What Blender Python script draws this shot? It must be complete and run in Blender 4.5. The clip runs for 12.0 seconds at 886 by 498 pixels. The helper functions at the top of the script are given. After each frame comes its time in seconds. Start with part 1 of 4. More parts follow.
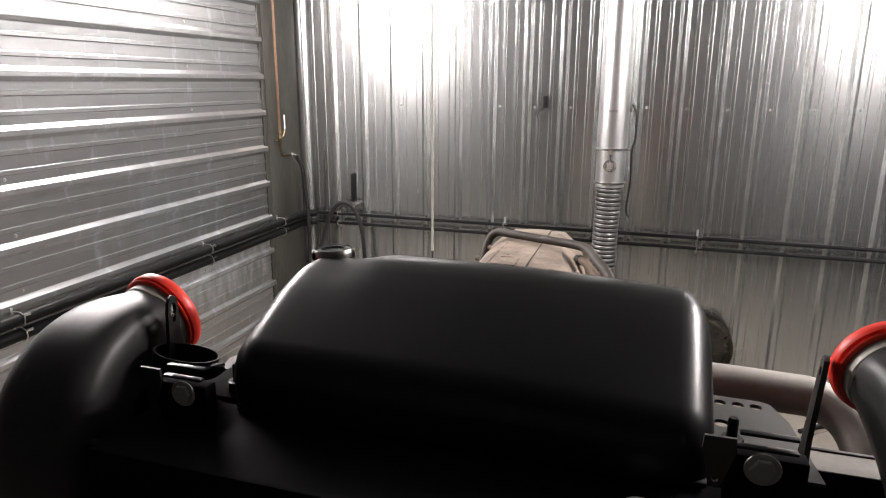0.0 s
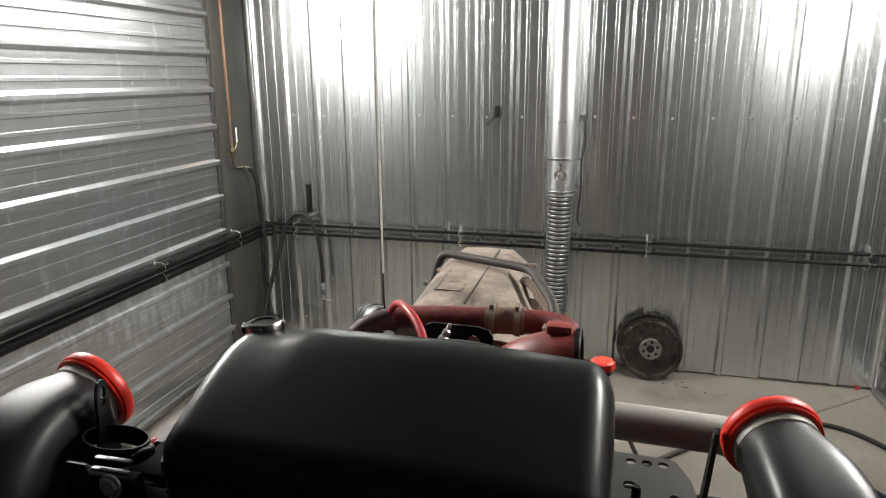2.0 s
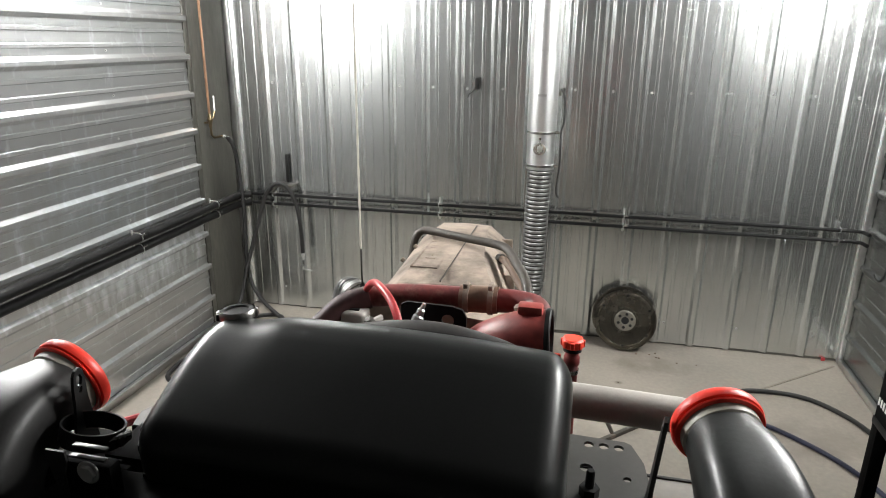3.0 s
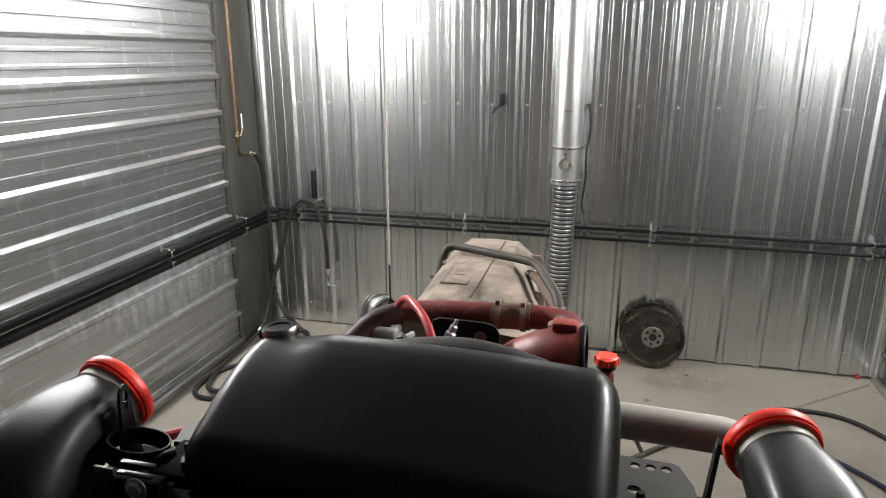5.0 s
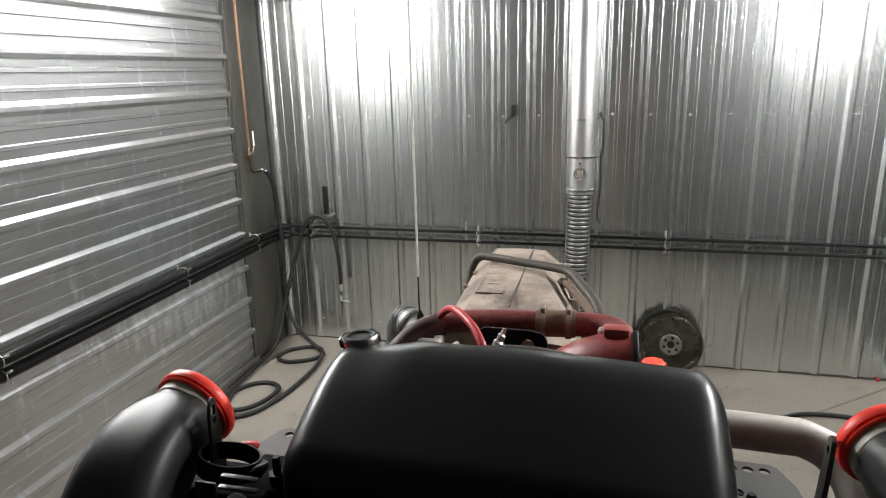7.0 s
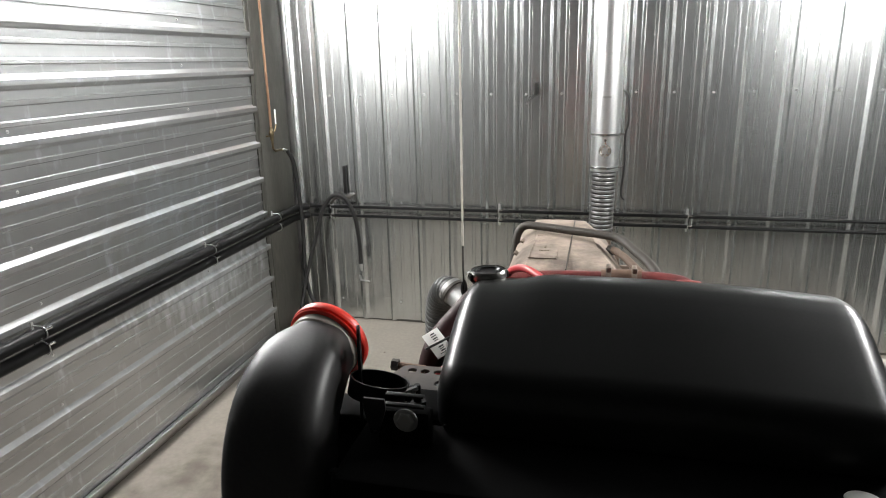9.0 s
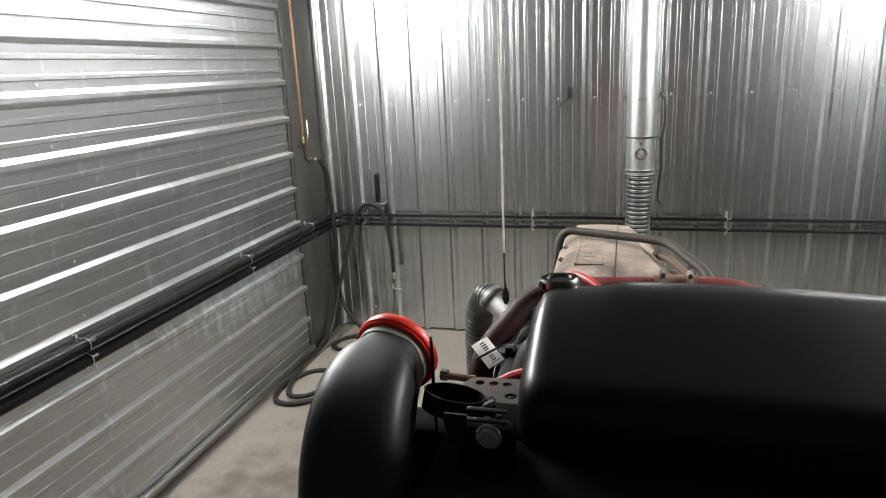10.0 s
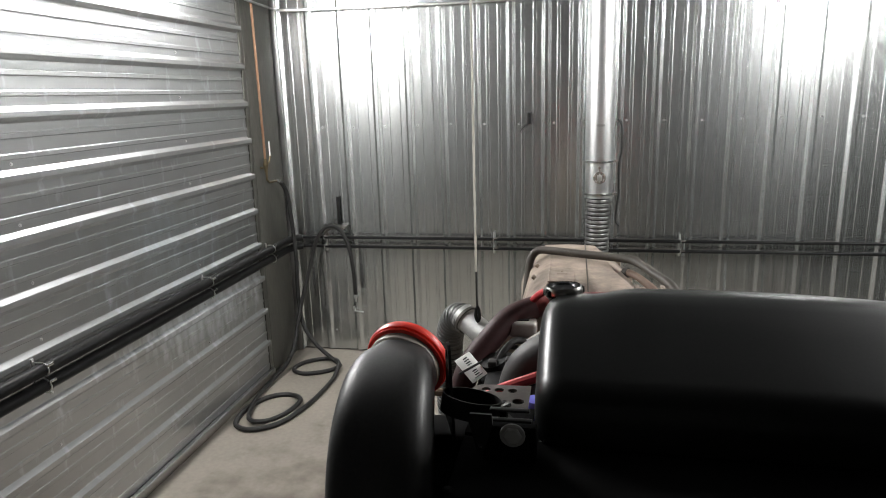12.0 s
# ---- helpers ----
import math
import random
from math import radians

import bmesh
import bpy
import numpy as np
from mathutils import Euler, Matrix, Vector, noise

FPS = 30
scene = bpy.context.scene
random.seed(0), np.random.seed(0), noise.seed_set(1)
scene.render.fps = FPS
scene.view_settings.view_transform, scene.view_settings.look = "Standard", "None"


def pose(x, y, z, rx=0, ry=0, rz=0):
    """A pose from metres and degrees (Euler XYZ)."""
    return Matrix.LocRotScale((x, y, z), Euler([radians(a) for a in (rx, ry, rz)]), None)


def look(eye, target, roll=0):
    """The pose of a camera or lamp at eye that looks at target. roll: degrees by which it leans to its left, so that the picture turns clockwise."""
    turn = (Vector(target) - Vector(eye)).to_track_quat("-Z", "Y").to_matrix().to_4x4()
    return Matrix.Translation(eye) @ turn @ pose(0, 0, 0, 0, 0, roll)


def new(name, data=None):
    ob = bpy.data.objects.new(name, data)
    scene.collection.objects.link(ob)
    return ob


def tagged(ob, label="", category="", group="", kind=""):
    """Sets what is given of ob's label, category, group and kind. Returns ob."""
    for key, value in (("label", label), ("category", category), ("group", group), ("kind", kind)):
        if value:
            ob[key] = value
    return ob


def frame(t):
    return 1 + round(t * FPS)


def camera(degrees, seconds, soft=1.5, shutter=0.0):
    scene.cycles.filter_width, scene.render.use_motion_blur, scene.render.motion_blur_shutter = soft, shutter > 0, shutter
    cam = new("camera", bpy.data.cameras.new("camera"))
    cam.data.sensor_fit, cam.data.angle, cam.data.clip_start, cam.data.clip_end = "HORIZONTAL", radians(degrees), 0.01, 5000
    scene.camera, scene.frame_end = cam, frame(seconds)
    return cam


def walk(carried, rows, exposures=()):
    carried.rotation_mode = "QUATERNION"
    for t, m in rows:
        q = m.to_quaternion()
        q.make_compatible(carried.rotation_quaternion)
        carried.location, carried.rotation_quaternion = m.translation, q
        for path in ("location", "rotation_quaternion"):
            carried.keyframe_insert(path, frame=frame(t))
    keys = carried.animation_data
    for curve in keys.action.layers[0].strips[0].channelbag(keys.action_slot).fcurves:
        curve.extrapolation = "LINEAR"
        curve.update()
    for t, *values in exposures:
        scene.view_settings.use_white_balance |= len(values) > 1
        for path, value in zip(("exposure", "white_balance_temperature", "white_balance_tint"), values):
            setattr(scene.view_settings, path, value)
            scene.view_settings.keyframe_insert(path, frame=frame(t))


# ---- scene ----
cam = camera(68.3, 12.0, 1.0)
PATH = [
    (0, (0.153, 0.098, 1.81), (-0.433, 1.945, 1.315), 0.2),
    (0.2, (0.166, 0.100, 1.828), (-0.367, 1.960, 1.309), 0.9),
    (0.5, (0.175, 0.11, 1.848), (-0.282, 1.982, 1.312), 1.8),
    (0.8, (0.186, 0.107, 1.878), (-0.264, 1.986, 1.361), 1.6),
    (1, (0.193, 0.105, 1.891), (-0.252, 1.989, 1.391), 1.4),
    (1.5, (0.2, 0.105, 1.91), (-0.253, 1.989, 1.416), 0.8),
    (2, (0.206, 0.105, 1.917), (-0.274, 1.977, 1.404), -0.4),
    (2.2, (0.214, 0.103, 1.922), (-0.242, 1.971, 1.388), -0.3),
    (2.5, (0.223, 0.096, 1.938), (-0.181, 1.961, 1.338), 0.6),
    (2.7, (0.225, 0.093, 1.948), (-0.177, 1.957, 1.315), 0.9),
    (3, (0.227, 0.094, 1.957), (-0.193, 1.951, 1.346), 0.5),
    (3.2, (0.228, 0.094, 1.957), (-0.203, 1.951, 1.369), 0.4),
    (4.8, (0.204, 0.092, 1.959), (-0.277, 1.948, 1.391), 0.0),
    (5, (0.197, 0.092, 1.957), (-0.287, 1.948, 1.391), -0.1),
    (5.5, (0.182, 0.09, 1.956), (-0.311, 1.943, 1.386), -0.1),
    (6, (0.166, 0.091, 1.953), (-0.368, 1.934, 1.389), -0.5),
    (6.5, (0.143, 0.085, 1.952), (-0.353, 1.944, 1.405), -1.0),
    (6.7, (0.117, 0.082, 1.95), (-0.353, 1.955, 1.426), -1.3),
    (8.3, (-0.002, -0.009, 1.881), (-0.555, 1.835, 1.341), -2.7),
    (8.5, (-0.018, -0.012, 1.876), (-0.536, 1.836, 1.314), -2.1),
    (9, (-0.09, -0.008, 1.879), (-0.55, 1.858, 1.325), -1.4),
    (9.5, (-0.143, 0.002, 1.875), (-0.65, 1.859, 1.334), -2.4),
    (10, (-0.156, 0.005, 1.874), (-0.688, 1.858, 1.344), -2.8),
    (10.5, (-0.161, 0.004, 1.878), (-0.667, 1.87, 1.366), -3.0),
    (11, (-0.19, 0.002, 1.879), (-0.669, 1.886, 1.41), -2.7),
    (11.5, (-0.218, -0.02, 1.879), (-0.672, 1.881, 1.456), -2.8),
    (12, (-0.227, -0.045, 1.864), (-0.615, 1.862, 1.402), -1.8),
]
EXPOSURE = [(0.0, 0.04, 6800, 18), (0.5, 0.10, 6750, 15), (1.0, 0.0, 6700, 13), (1.5, -0.09, 6650, 10), (2.0, -0.07, 6650, 9), (2.5, 0.06, 6650, 9), (3.0, 0.32, 6530, 9), (5.0, 0.04, 6520, 10), (6.5, 0.0, 6500, 10),
            (8.5, 0.26, 6480, 10), (9.5, 0.07, 6480, 10), (10.5, -0.04, 6480, 10), (11.5, -0.34, 6480, 10), (12.0, -0.15, 6480, 10)]
walk(cam, [(t, look(eye, target, roll)) for t, eye, target, roll in PATH], EXPOSURE)

# ---- light: two long LED lamps high on the side walls, a dim world ----
world = bpy.data.worlds.new("world")
scene.world = world
world.use_nodes = True
world.node_tree.nodes["Background"].inputs[0].default_value = (0.9, 0.95, 1.0, 1)
world.node_tree.nodes["Background"].inputs[1].default_value = 0.02
LAMPS = [(-2.165, 2.50, 2.455, 1), (1.775, 2.50, 2.61, -1)]
LAMP_LENGTH, LAMP_GLOW = 1.5, 222.0


# ---- materials ----
def material(name, colour, rough=0.5, metal=0.0, spread=0.1, scale=6.0, fine=60.0, bump=0.1, stretch=(1, 1, 1),
             stain=None, stain_amount=0.0, stain_scale=2.0, rough_spread=0.12, coat=0.0, emit=0.0, per_piece=0.0, spec=0.5, blotches=(), grain=0.0, haze=None):
    """Colour with broad and fine variation, an optional second colour in patches, uneven gloss and fine relief."""
    m = bpy.data.materials.new(name)
    m.use_nodes = True
    nt = m.node_tree
    nodes, links = nt.nodes, nt.links
    b = nodes["Principled BSDF"]
    co = nodes.new("ShaderNodeTexCoord")
    mp = nodes.new("ShaderNodeMapping")
    mp.inputs["Scale"].default_value = stretch
    links.new(co.outputs["Object"], mp.inputs[0])
    n1, n2 = nodes.new("ShaderNodeTexNoise"), nodes.new("ShaderNodeTexNoise")
    for n, s, d in ((n1, scale, 5.0), (n2, fine, 3.0)):
        n.inputs["Scale"].default_value, n.inputs["Detail"].default_value = s, d
        links.new(mp.outputs[0], n.inputs["Vector"])
    mix = nodes.new("ShaderNodeMath")
    mix.operation = "MULTIPLY_ADD"
    links.new(n1.outputs[0], mix.inputs[0])
    mix.inputs[1].default_value = 0.65
    half = nodes.new("ShaderNodeMath")
    half.operation = "MULTIPLY"
    links.new(n2.outputs[0], half.inputs[0])
    half.inputs[1].default_value = 0.35
    links.new(half.outputs[0], mix.inputs[2])
    ramp = nodes.new("ShaderNodeValToRGB")
    ramp.color_ramp.elements[0].position, ramp.color_ramp.elements[1].position = 0.32, 0.68
    ramp.color_ramp.elements[0].color = [max(0, c * (1 - spread)) for c in colour] + [1]
    ramp.color_ramp.elements[1].color = [min(1, c * (1 + spread)) for c in colour] + [1]
    links.new(mix.outputs[0], ramp.inputs[0])
    out = ramp.outputs[0]
    if stain:
        ns = nodes.new("ShaderNodeTexNoise")
        ns.inputs["Scale"].default_value, ns.inputs["Detail"].default_value = stain_scale, 8.0
        ns.inputs["Roughness"].default_value = 0.65
        links.new(mp.outputs[0], ns.inputs["Vector"])
        rs = nodes.new("ShaderNodeValToRGB")
        rs.color_ramp.elements[0].position, rs.color_ramp.elements[1].position = 0.66 - 0.3 * stain_amount, 0.78 - 0.2 * stain_amount
        links.new(ns.outputs[0], rs.inputs[0])
        mx = nodes.new("ShaderNodeMix")
        mx.data_type = "RGBA"
        links.new(rs.outputs[0], mx.inputs["Factor"])
        links.new(out, mx.inputs["A"])
        mx.inputs["B"].default_value = (*stain, 1)
        out = mx.outputs["Result"]
    if per_piece:
        info = nodes.new("ShaderNodeObjectInfo")
        hsv = nodes.new("ShaderNodeHueSaturation")
        mr = nodes.new("ShaderNodeMapRange")
        mr.inputs["To Min"].default_value, mr.inputs["To Max"].default_value = 1 - per_piece, 1 + per_piece
        links.new(info.outputs["Random"], mr.inputs["Value"])
        links.new(mr.outputs[0], hsv.inputs["Value"])
        links.new(out, hsv.inputs["Color"])
        out = hsv.outputs[0]
    links.new(out, b.inputs["Base Color"])
    rr = nodes.new("ShaderNodeMapRange")
    rr.inputs["To Min"].default_value, rr.inputs["To Max"].default_value = max(0.03, rough - rough_spread), min(1, rough + rough_spread)
    links.new(n1.outputs[0], rr.inputs["Value"])
    links.new(rr.outputs[0], b.inputs["Roughness"])
    b.inputs["Metallic"].default_value = metal
    b.inputs["Specular IOR Level"].default_value = spec
    if grain:
        # rolled sheet spreads its highlights along the rolling direction
        up = nodes.new("ShaderNodeCombineXYZ")
        up.inputs[1 if stretch[1] < 1 else 2].default_value = 1.0
        links.new(up.outputs[0], b.inputs["Tangent"])
        b.inputs["Anisotropic"].default_value = grain
    for centre, size, tint, strength in blotches:
        # a stain, a scuff and, once on the floor, painted shade: a soft ellipsoid broken up by noise, duller than the
        # rest
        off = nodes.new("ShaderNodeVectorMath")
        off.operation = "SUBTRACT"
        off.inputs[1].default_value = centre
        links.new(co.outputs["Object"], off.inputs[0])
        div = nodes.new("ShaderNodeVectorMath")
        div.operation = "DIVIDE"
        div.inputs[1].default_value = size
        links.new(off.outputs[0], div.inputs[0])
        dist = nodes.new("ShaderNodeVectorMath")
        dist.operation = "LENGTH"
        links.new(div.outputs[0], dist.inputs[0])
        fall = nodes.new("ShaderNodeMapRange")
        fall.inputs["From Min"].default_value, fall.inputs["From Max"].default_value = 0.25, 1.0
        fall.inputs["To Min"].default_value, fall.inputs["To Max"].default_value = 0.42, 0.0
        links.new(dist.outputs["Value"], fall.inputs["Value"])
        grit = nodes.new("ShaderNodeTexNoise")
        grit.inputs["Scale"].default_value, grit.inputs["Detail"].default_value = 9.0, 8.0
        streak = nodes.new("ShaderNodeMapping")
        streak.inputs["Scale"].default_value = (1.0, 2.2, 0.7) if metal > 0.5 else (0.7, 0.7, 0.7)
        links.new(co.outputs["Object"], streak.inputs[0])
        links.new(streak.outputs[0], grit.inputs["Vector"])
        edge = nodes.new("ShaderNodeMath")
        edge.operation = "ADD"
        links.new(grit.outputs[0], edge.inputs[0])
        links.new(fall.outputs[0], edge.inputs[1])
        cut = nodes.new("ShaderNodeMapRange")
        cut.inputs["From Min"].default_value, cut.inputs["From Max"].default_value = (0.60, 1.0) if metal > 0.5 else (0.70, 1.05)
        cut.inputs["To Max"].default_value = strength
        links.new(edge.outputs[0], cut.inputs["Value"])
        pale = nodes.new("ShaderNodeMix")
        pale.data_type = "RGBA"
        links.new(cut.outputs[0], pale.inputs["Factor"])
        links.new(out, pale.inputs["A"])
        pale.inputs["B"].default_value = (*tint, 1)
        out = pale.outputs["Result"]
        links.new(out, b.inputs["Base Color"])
        dull = nodes.new("ShaderNodeMath")
        dull.operation = "MULTIPLY_ADD"
        dull.inputs[1].default_value, dull.inputs[2].default_value = -metal, metal
        links.new(cut.outputs[0], dull.inputs[0])
        links.new(dull.outputs[0], b.inputs["Metallic"])
    b.inputs["Coat Weight"].default_value = coat
    if bump:
        bp = nodes.new("ShaderNodeBump")
        bp.inputs["Strength"].default_value, bp.inputs["Distance"].default_value = bump, 0.002
        links.new(mix.outputs[0], bp.inputs["Height"])
        links.new(bp.outputs[0], b.inputs["Normal"])
    if haze:
        # weathered zinc: a broad dull lobe under the sharper one
        dull_rough, share = haze
        second = nodes.new("ShaderNodeBsdfPrincipled")
        second.inputs["Metallic"].default_value = metal
        second.inputs["Roughness"].default_value = dull_rough
        links.new(out, second.inputs["Base Color"])
        blend = nodes.new("ShaderNodeMixShader")
        blend.inputs[0].default_value = share
        links.new(b.outputs[0], blend.inputs[1])
        links.new(second.outputs[0], blend.inputs[2])
        links.new(blend.outputs[0], nodes["Material Output"].inputs["Surface"])
    if emit:
        b.inputs["Emission Color"].default_value, b.inputs["Emission Strength"].default_value = (*colour, 1), emit
    return m


ZINC_V = material("zinc_upright", (0.605, 0.622, 0.612), 0.22, 0.985, 0.05, 0.9, 14.0, 0.0, (1.0, 1.0, 0.5), rough_spread=0.035, per_piece=0.04, grain=0.62, haze=(0.38, 0.20))
# right wall: darker copy of the level zinc, that side's shade put into the colour
ZINC_R = material("zinc_level_shaded", (0.30, 0.31, 0.305), 0.24, 0.95, 0.06, 0.9, 14.0, 0.0, (1.0, 0.5, 1.0), rough_spread=0.04, per_piece=0.04, grain=0.5)
ZINC_H = material("zinc_level", (0.53, 0.535, 0.535), 0.25, 0.945, 0.05, 0.9, 14.0, 0.0, (1.0, 0.5, 1.0), rough_spread=0.035, per_piece=0.04, grain=0.62, haze=(0.45, 0.32),
                  blotches=(((-2.27, 2.95, 1.12), (0.3, 0.85, 0.38), (0.60, 0.64, 0.67), 0.75), ((-2.27, 3.2, 0.70), (0.3, 0.85, 0.26), (0.60, 0.64, 0.67), 0.45)))
ZINC_TRIM = material("zinc_trim", (0.62, 0.62, 0.61), 0.34, 1.0, 0.12, 8.0, 90.0, 0.03)
POST = material("grey_post", (0.090, 0.088, 0.076), 0.5, 0.3, 0.32, 5.0, 60.0, 0.1, (1, 1, 0.25), (0.115, 0.108, 0.088), 0.25, 6.0)
DUCT = material("duct_steel", (0.86, 0.865, 0.86), 0.34, 1.0, 0.04, 4.0, 90.0, 0.0, (1, 1, 0.5), rough_spread=0.03)
FLEX = material("flex_hose", (0.018, 0.018, 0.018), 0.5, 0.0, 0.15, 14.0, 90.0, 0.05)
DARK_RIB = material("dark_hose_rib", (0.09, 0.09, 0.088), 0.38, 0.5, 0.12, 14.0, 90.0, 0.03)
SCREW_ZINC = material("screw_zinc", (0.40, 0.40, 0.39), 0.55, 0.8, 0.1, 40.0, 90.0, 0.0)
FLEX_RIB = material("flex_hose_rib", (0.15, 0.15, 0.146), 0.42, 0.7, 0.12, 14.0, 90.0, 0.03)
# the wide patch at (-1.5, 2.3) paints in the dimmer light on the left; others are stains
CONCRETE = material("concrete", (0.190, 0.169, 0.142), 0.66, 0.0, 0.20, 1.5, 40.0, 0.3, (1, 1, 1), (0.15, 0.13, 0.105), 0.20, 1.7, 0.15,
                    blotches=(((-1.87, 2.38, 0), (0.30, 0.16, 0.4), (0.07, 0.055, 0.04), 0.8), ((0.70, 4.02, 0), (0.45, 0.22, 0.4), (0.10, 0.08, 0.06), 0.7), ((1.45, 3.35, 0), (0.6, 0.35, 0.4), (0.12, 0.10, 0.08), 0.6),
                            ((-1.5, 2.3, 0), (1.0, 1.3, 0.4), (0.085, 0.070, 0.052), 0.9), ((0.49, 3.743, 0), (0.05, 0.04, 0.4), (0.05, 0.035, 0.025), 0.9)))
RAIL = material("black_rail", (0.010, 0.010, 0.010), 0.33, 0.0, 0.2, 9.0, 80.0, 0.05, spec=0.09)
RUBBER = material("black_rubber", (0.013, 0.0125, 0.012), 0.55, 0.0, 0.25, 9.0, 120.0, 0.2, spec=0.3)
PLASTIC = material("black_plastic", (0.0105, 0.0112, 0.0108), 0.31, 0.0, 0.25, 5.0, 300.0, 0.06, rough_spread=0.04, spec=0.22)
DUCT_PLASTIC = material("scuffed_black_plastic", (0.020, 0.0195, 0.0192), 0.45, 0.0, 0.3, 7.0, 220.0, 0.08, (1, 1, 1), (0.036, 0.036, 0.034), 0.12, 9.0, 0.05, spec=0.28)
BLACK_STEEL = material("black_steel", (0.007, 0.007, 0.007), 0.55, 0.0, 0.2, 8.0, 120.0, 0.15, spec=0.22)
GREY_PLATE = material("grey_painted_plate", (0.045, 0.044, 0.039), 0.55, 0.1, 0.15, 8.0, 120.0, 0.15)
DUSTY_PLATE = material("dusty_painted_plate", (0.066, 0.056, 0.050), 0.6, 0.1, 0.2, 8.0, 120.0, 0.15)
SCUFFED_DUCT = material("worn_black_plastic", (0.024, 0.026, 0.025), 0.38, 0.0, 0.35, 7.0, 160.0, 0.15, (1, 1, 1), (0.062, 0.060, 0.057), 0.32, 7.0, 0.08, spec=0.4)
RED_CAP = material("red_plastic", (0.92, 0.050, 0.030), 0.40, 0.0, 0.08, 8.0, 120.0, 0.05)
ORANGE_CAP = material("orange_plastic", (0.74, 0.052, 0.026), 0.42, 0.0, 0.12, 10.0, 120.0, 0.08)
RED_PAINT = material("dusty_red_paint", (0.125, 0.020, 0.018), 0.5, 0.0, 0.40, 11.0, 90.0, 0.2, (1, 1, 1), (0.21, 0.10, 0.075), 0.32, 8.0, 0.1)
DUSTY_RUBBER = material("dusty_rubber", (0.034, 0.012, 0.012), 0.58, 0.0, 0.35, 9.0, 90.0, 0.15, (1, 1, 1), (0.085, 0.050, 0.040), 0.12, 9.0, 0.1, spec=0.25)
GREY_RUBBER = material("grey_dusty_rubber", (0.030, 0.028, 0.027), 0.5, 0.0, 0.35, 8.0, 90.0, 0.15, (1, 1, 1), (0.085, 0.075, 0.066), 0.22, 7.0, 0.1, spec=0.35)
PALE_ALLOY = material("pale_alloy", (0.46, 0.44, 0.41), 0.5, 0.4, 0.2, 9.0, 90.0, 0.2, (1, 1, 1), (0.25, 0.21, 0.17), 0.2, 9.0, 0.1)
# same red paint as the charge pipe, brighter because the inlet is better lit
RED_LIT = material("red_paint_lit", (0.21, 0.030, 0.024), 0.5, 0.0, 0.35, 10.0, 90.0, 0.2, (1, 1, 1), (0.17, 0.09, 0.07), 0.22, 7.0, 0.1)
MATTE_BLACK = material("matte_black_steel", (0.0045, 0.0045, 0.0045), 0.8, 0.0, 0.2, 8.0, 120.0, 0.1, spec=0.03)
DARK_LINE = material("dark_floor_line", (0.15, 0.13, 0.105), 0.8, 0.0, 0.2, 9.0, 90.0, 0.1)
RED_HOSE = material("red_hose", (0.42, 0.035, 0.04), 0.4, 0.0, 0.15, 12.0, 120.0, 0.1)
DUSTY_ALLOY = material("dusty_alloy", (0.245, 0.196, 0.157), 0.8, 0.0, 0.30, 7.0, 45.0, 0.9, (1, 1, 1), (0.095, 0.074, 0.057), 0.58, 5.0, 0.1)
DUSTY_STEEL = material("dusty_steel", (0.050, 0.045, 0.038), 0.6, 0.3, 0.25, 8.0, 90.0, 0.3, (1, 1, 1), (0.16, 0.12, 0.09), 0.20, 8.0, 0.12)
TAN_HOSE = material("tan_silicone_hose", (0.17, 0.105, 0.07), 0.7, 0.0, 0.25, 12.0, 100.0, 0.3, (1, 1, 1), (0.28, 0.21, 0.155), 0.2, 9.0)
CHROME = material("bright_steel", (0.72, 0.72, 0.71), 0.22, 1.0, 0.06, 20.0, 120.0, 0.04)
WORN_CHROME = material("worn_chrome", (0.28, 0.275, 0.26), 0.28, 1.0, 0.3, 30.0, 120.0, 0.1)
GREY_SHELF = material("dusty_grey_shelf", (0.15, 0.14, 0.122), 0.7, 0.0, 0.2, 9.0, 90.0, 0.2)
GREY_PIPE = material("grey_cast_pipe", (0.36, 0.335, 0.305), 0.55, 0.25, 0.12, 10.0, 120.0, 0.3)
FLYWHEEL = material("rusty_dark_steel", (0.16, 0.148, 0.122), 0.27, 0.95, 0.35, 7.0, 50.0, 0.08, (1, 1, 1), (0.045, 0.036, 0.027), 0.34, 9.0, 0.12)
FLY_FACE = material("worn_steel_face", (0.30, 0.28, 0.24), 0.34, 0.85, 0.2, 8.0, 60.0, 0.12, (1, 1, 1), (0.20, 0.17, 0.14), 0.25, 9.0, 0.1)
TUBE_BROWN = material("grimy_tube", (0.038, 0.031, 0.024), 0.62, 0.1, 0.25, 9.0, 90.0, 0.25, (1, 1, 1), (0.12, 0.095, 0.075), 0.18, 7.0, 0.1)
BREATHER = material("brown_breather", (0.105, 0.066, 0.045), 0.7, 0.0, 0.25, 12.0, 100.0, 0.3)
COPPER = material("copper", (0.40, 0.235, 0.15), 0.40, 1.0, 0.15, 20.0, 100.0, 0.05)
BRASS = material("brass", (0.15, 0.118, 0.07), 0.42, 1.0, 0.15, 20.0, 100.0, 0.05)
ROPE = material("pale_rope", (0.46, 0.44, 0.39), 0.8, 0.0, 0.12, 60.0, 300.0, 0.5)
WHITE_PAINT = material("white_paint", (0.78, 0.78, 0.76), 0.45, 0.0, 0.05, 8.0, 90.0, 0.05)
NAVY = material("navy_hose", (0.014, 0.016, 0.034), 0.5, 0.0, 0.25, 9.0, 120.0, 0.2, spec=0.3)
LABEL = material("white_label", (0.80, 0.79, 0.76), 0.5, 0.0, 0.04, 20.0, 90.0, 0.03)
INK = material("black_ink", (0.02, 0.02, 0.02), 0.6, 0.0, 0.1, 20.0, 90.0, 0.02)
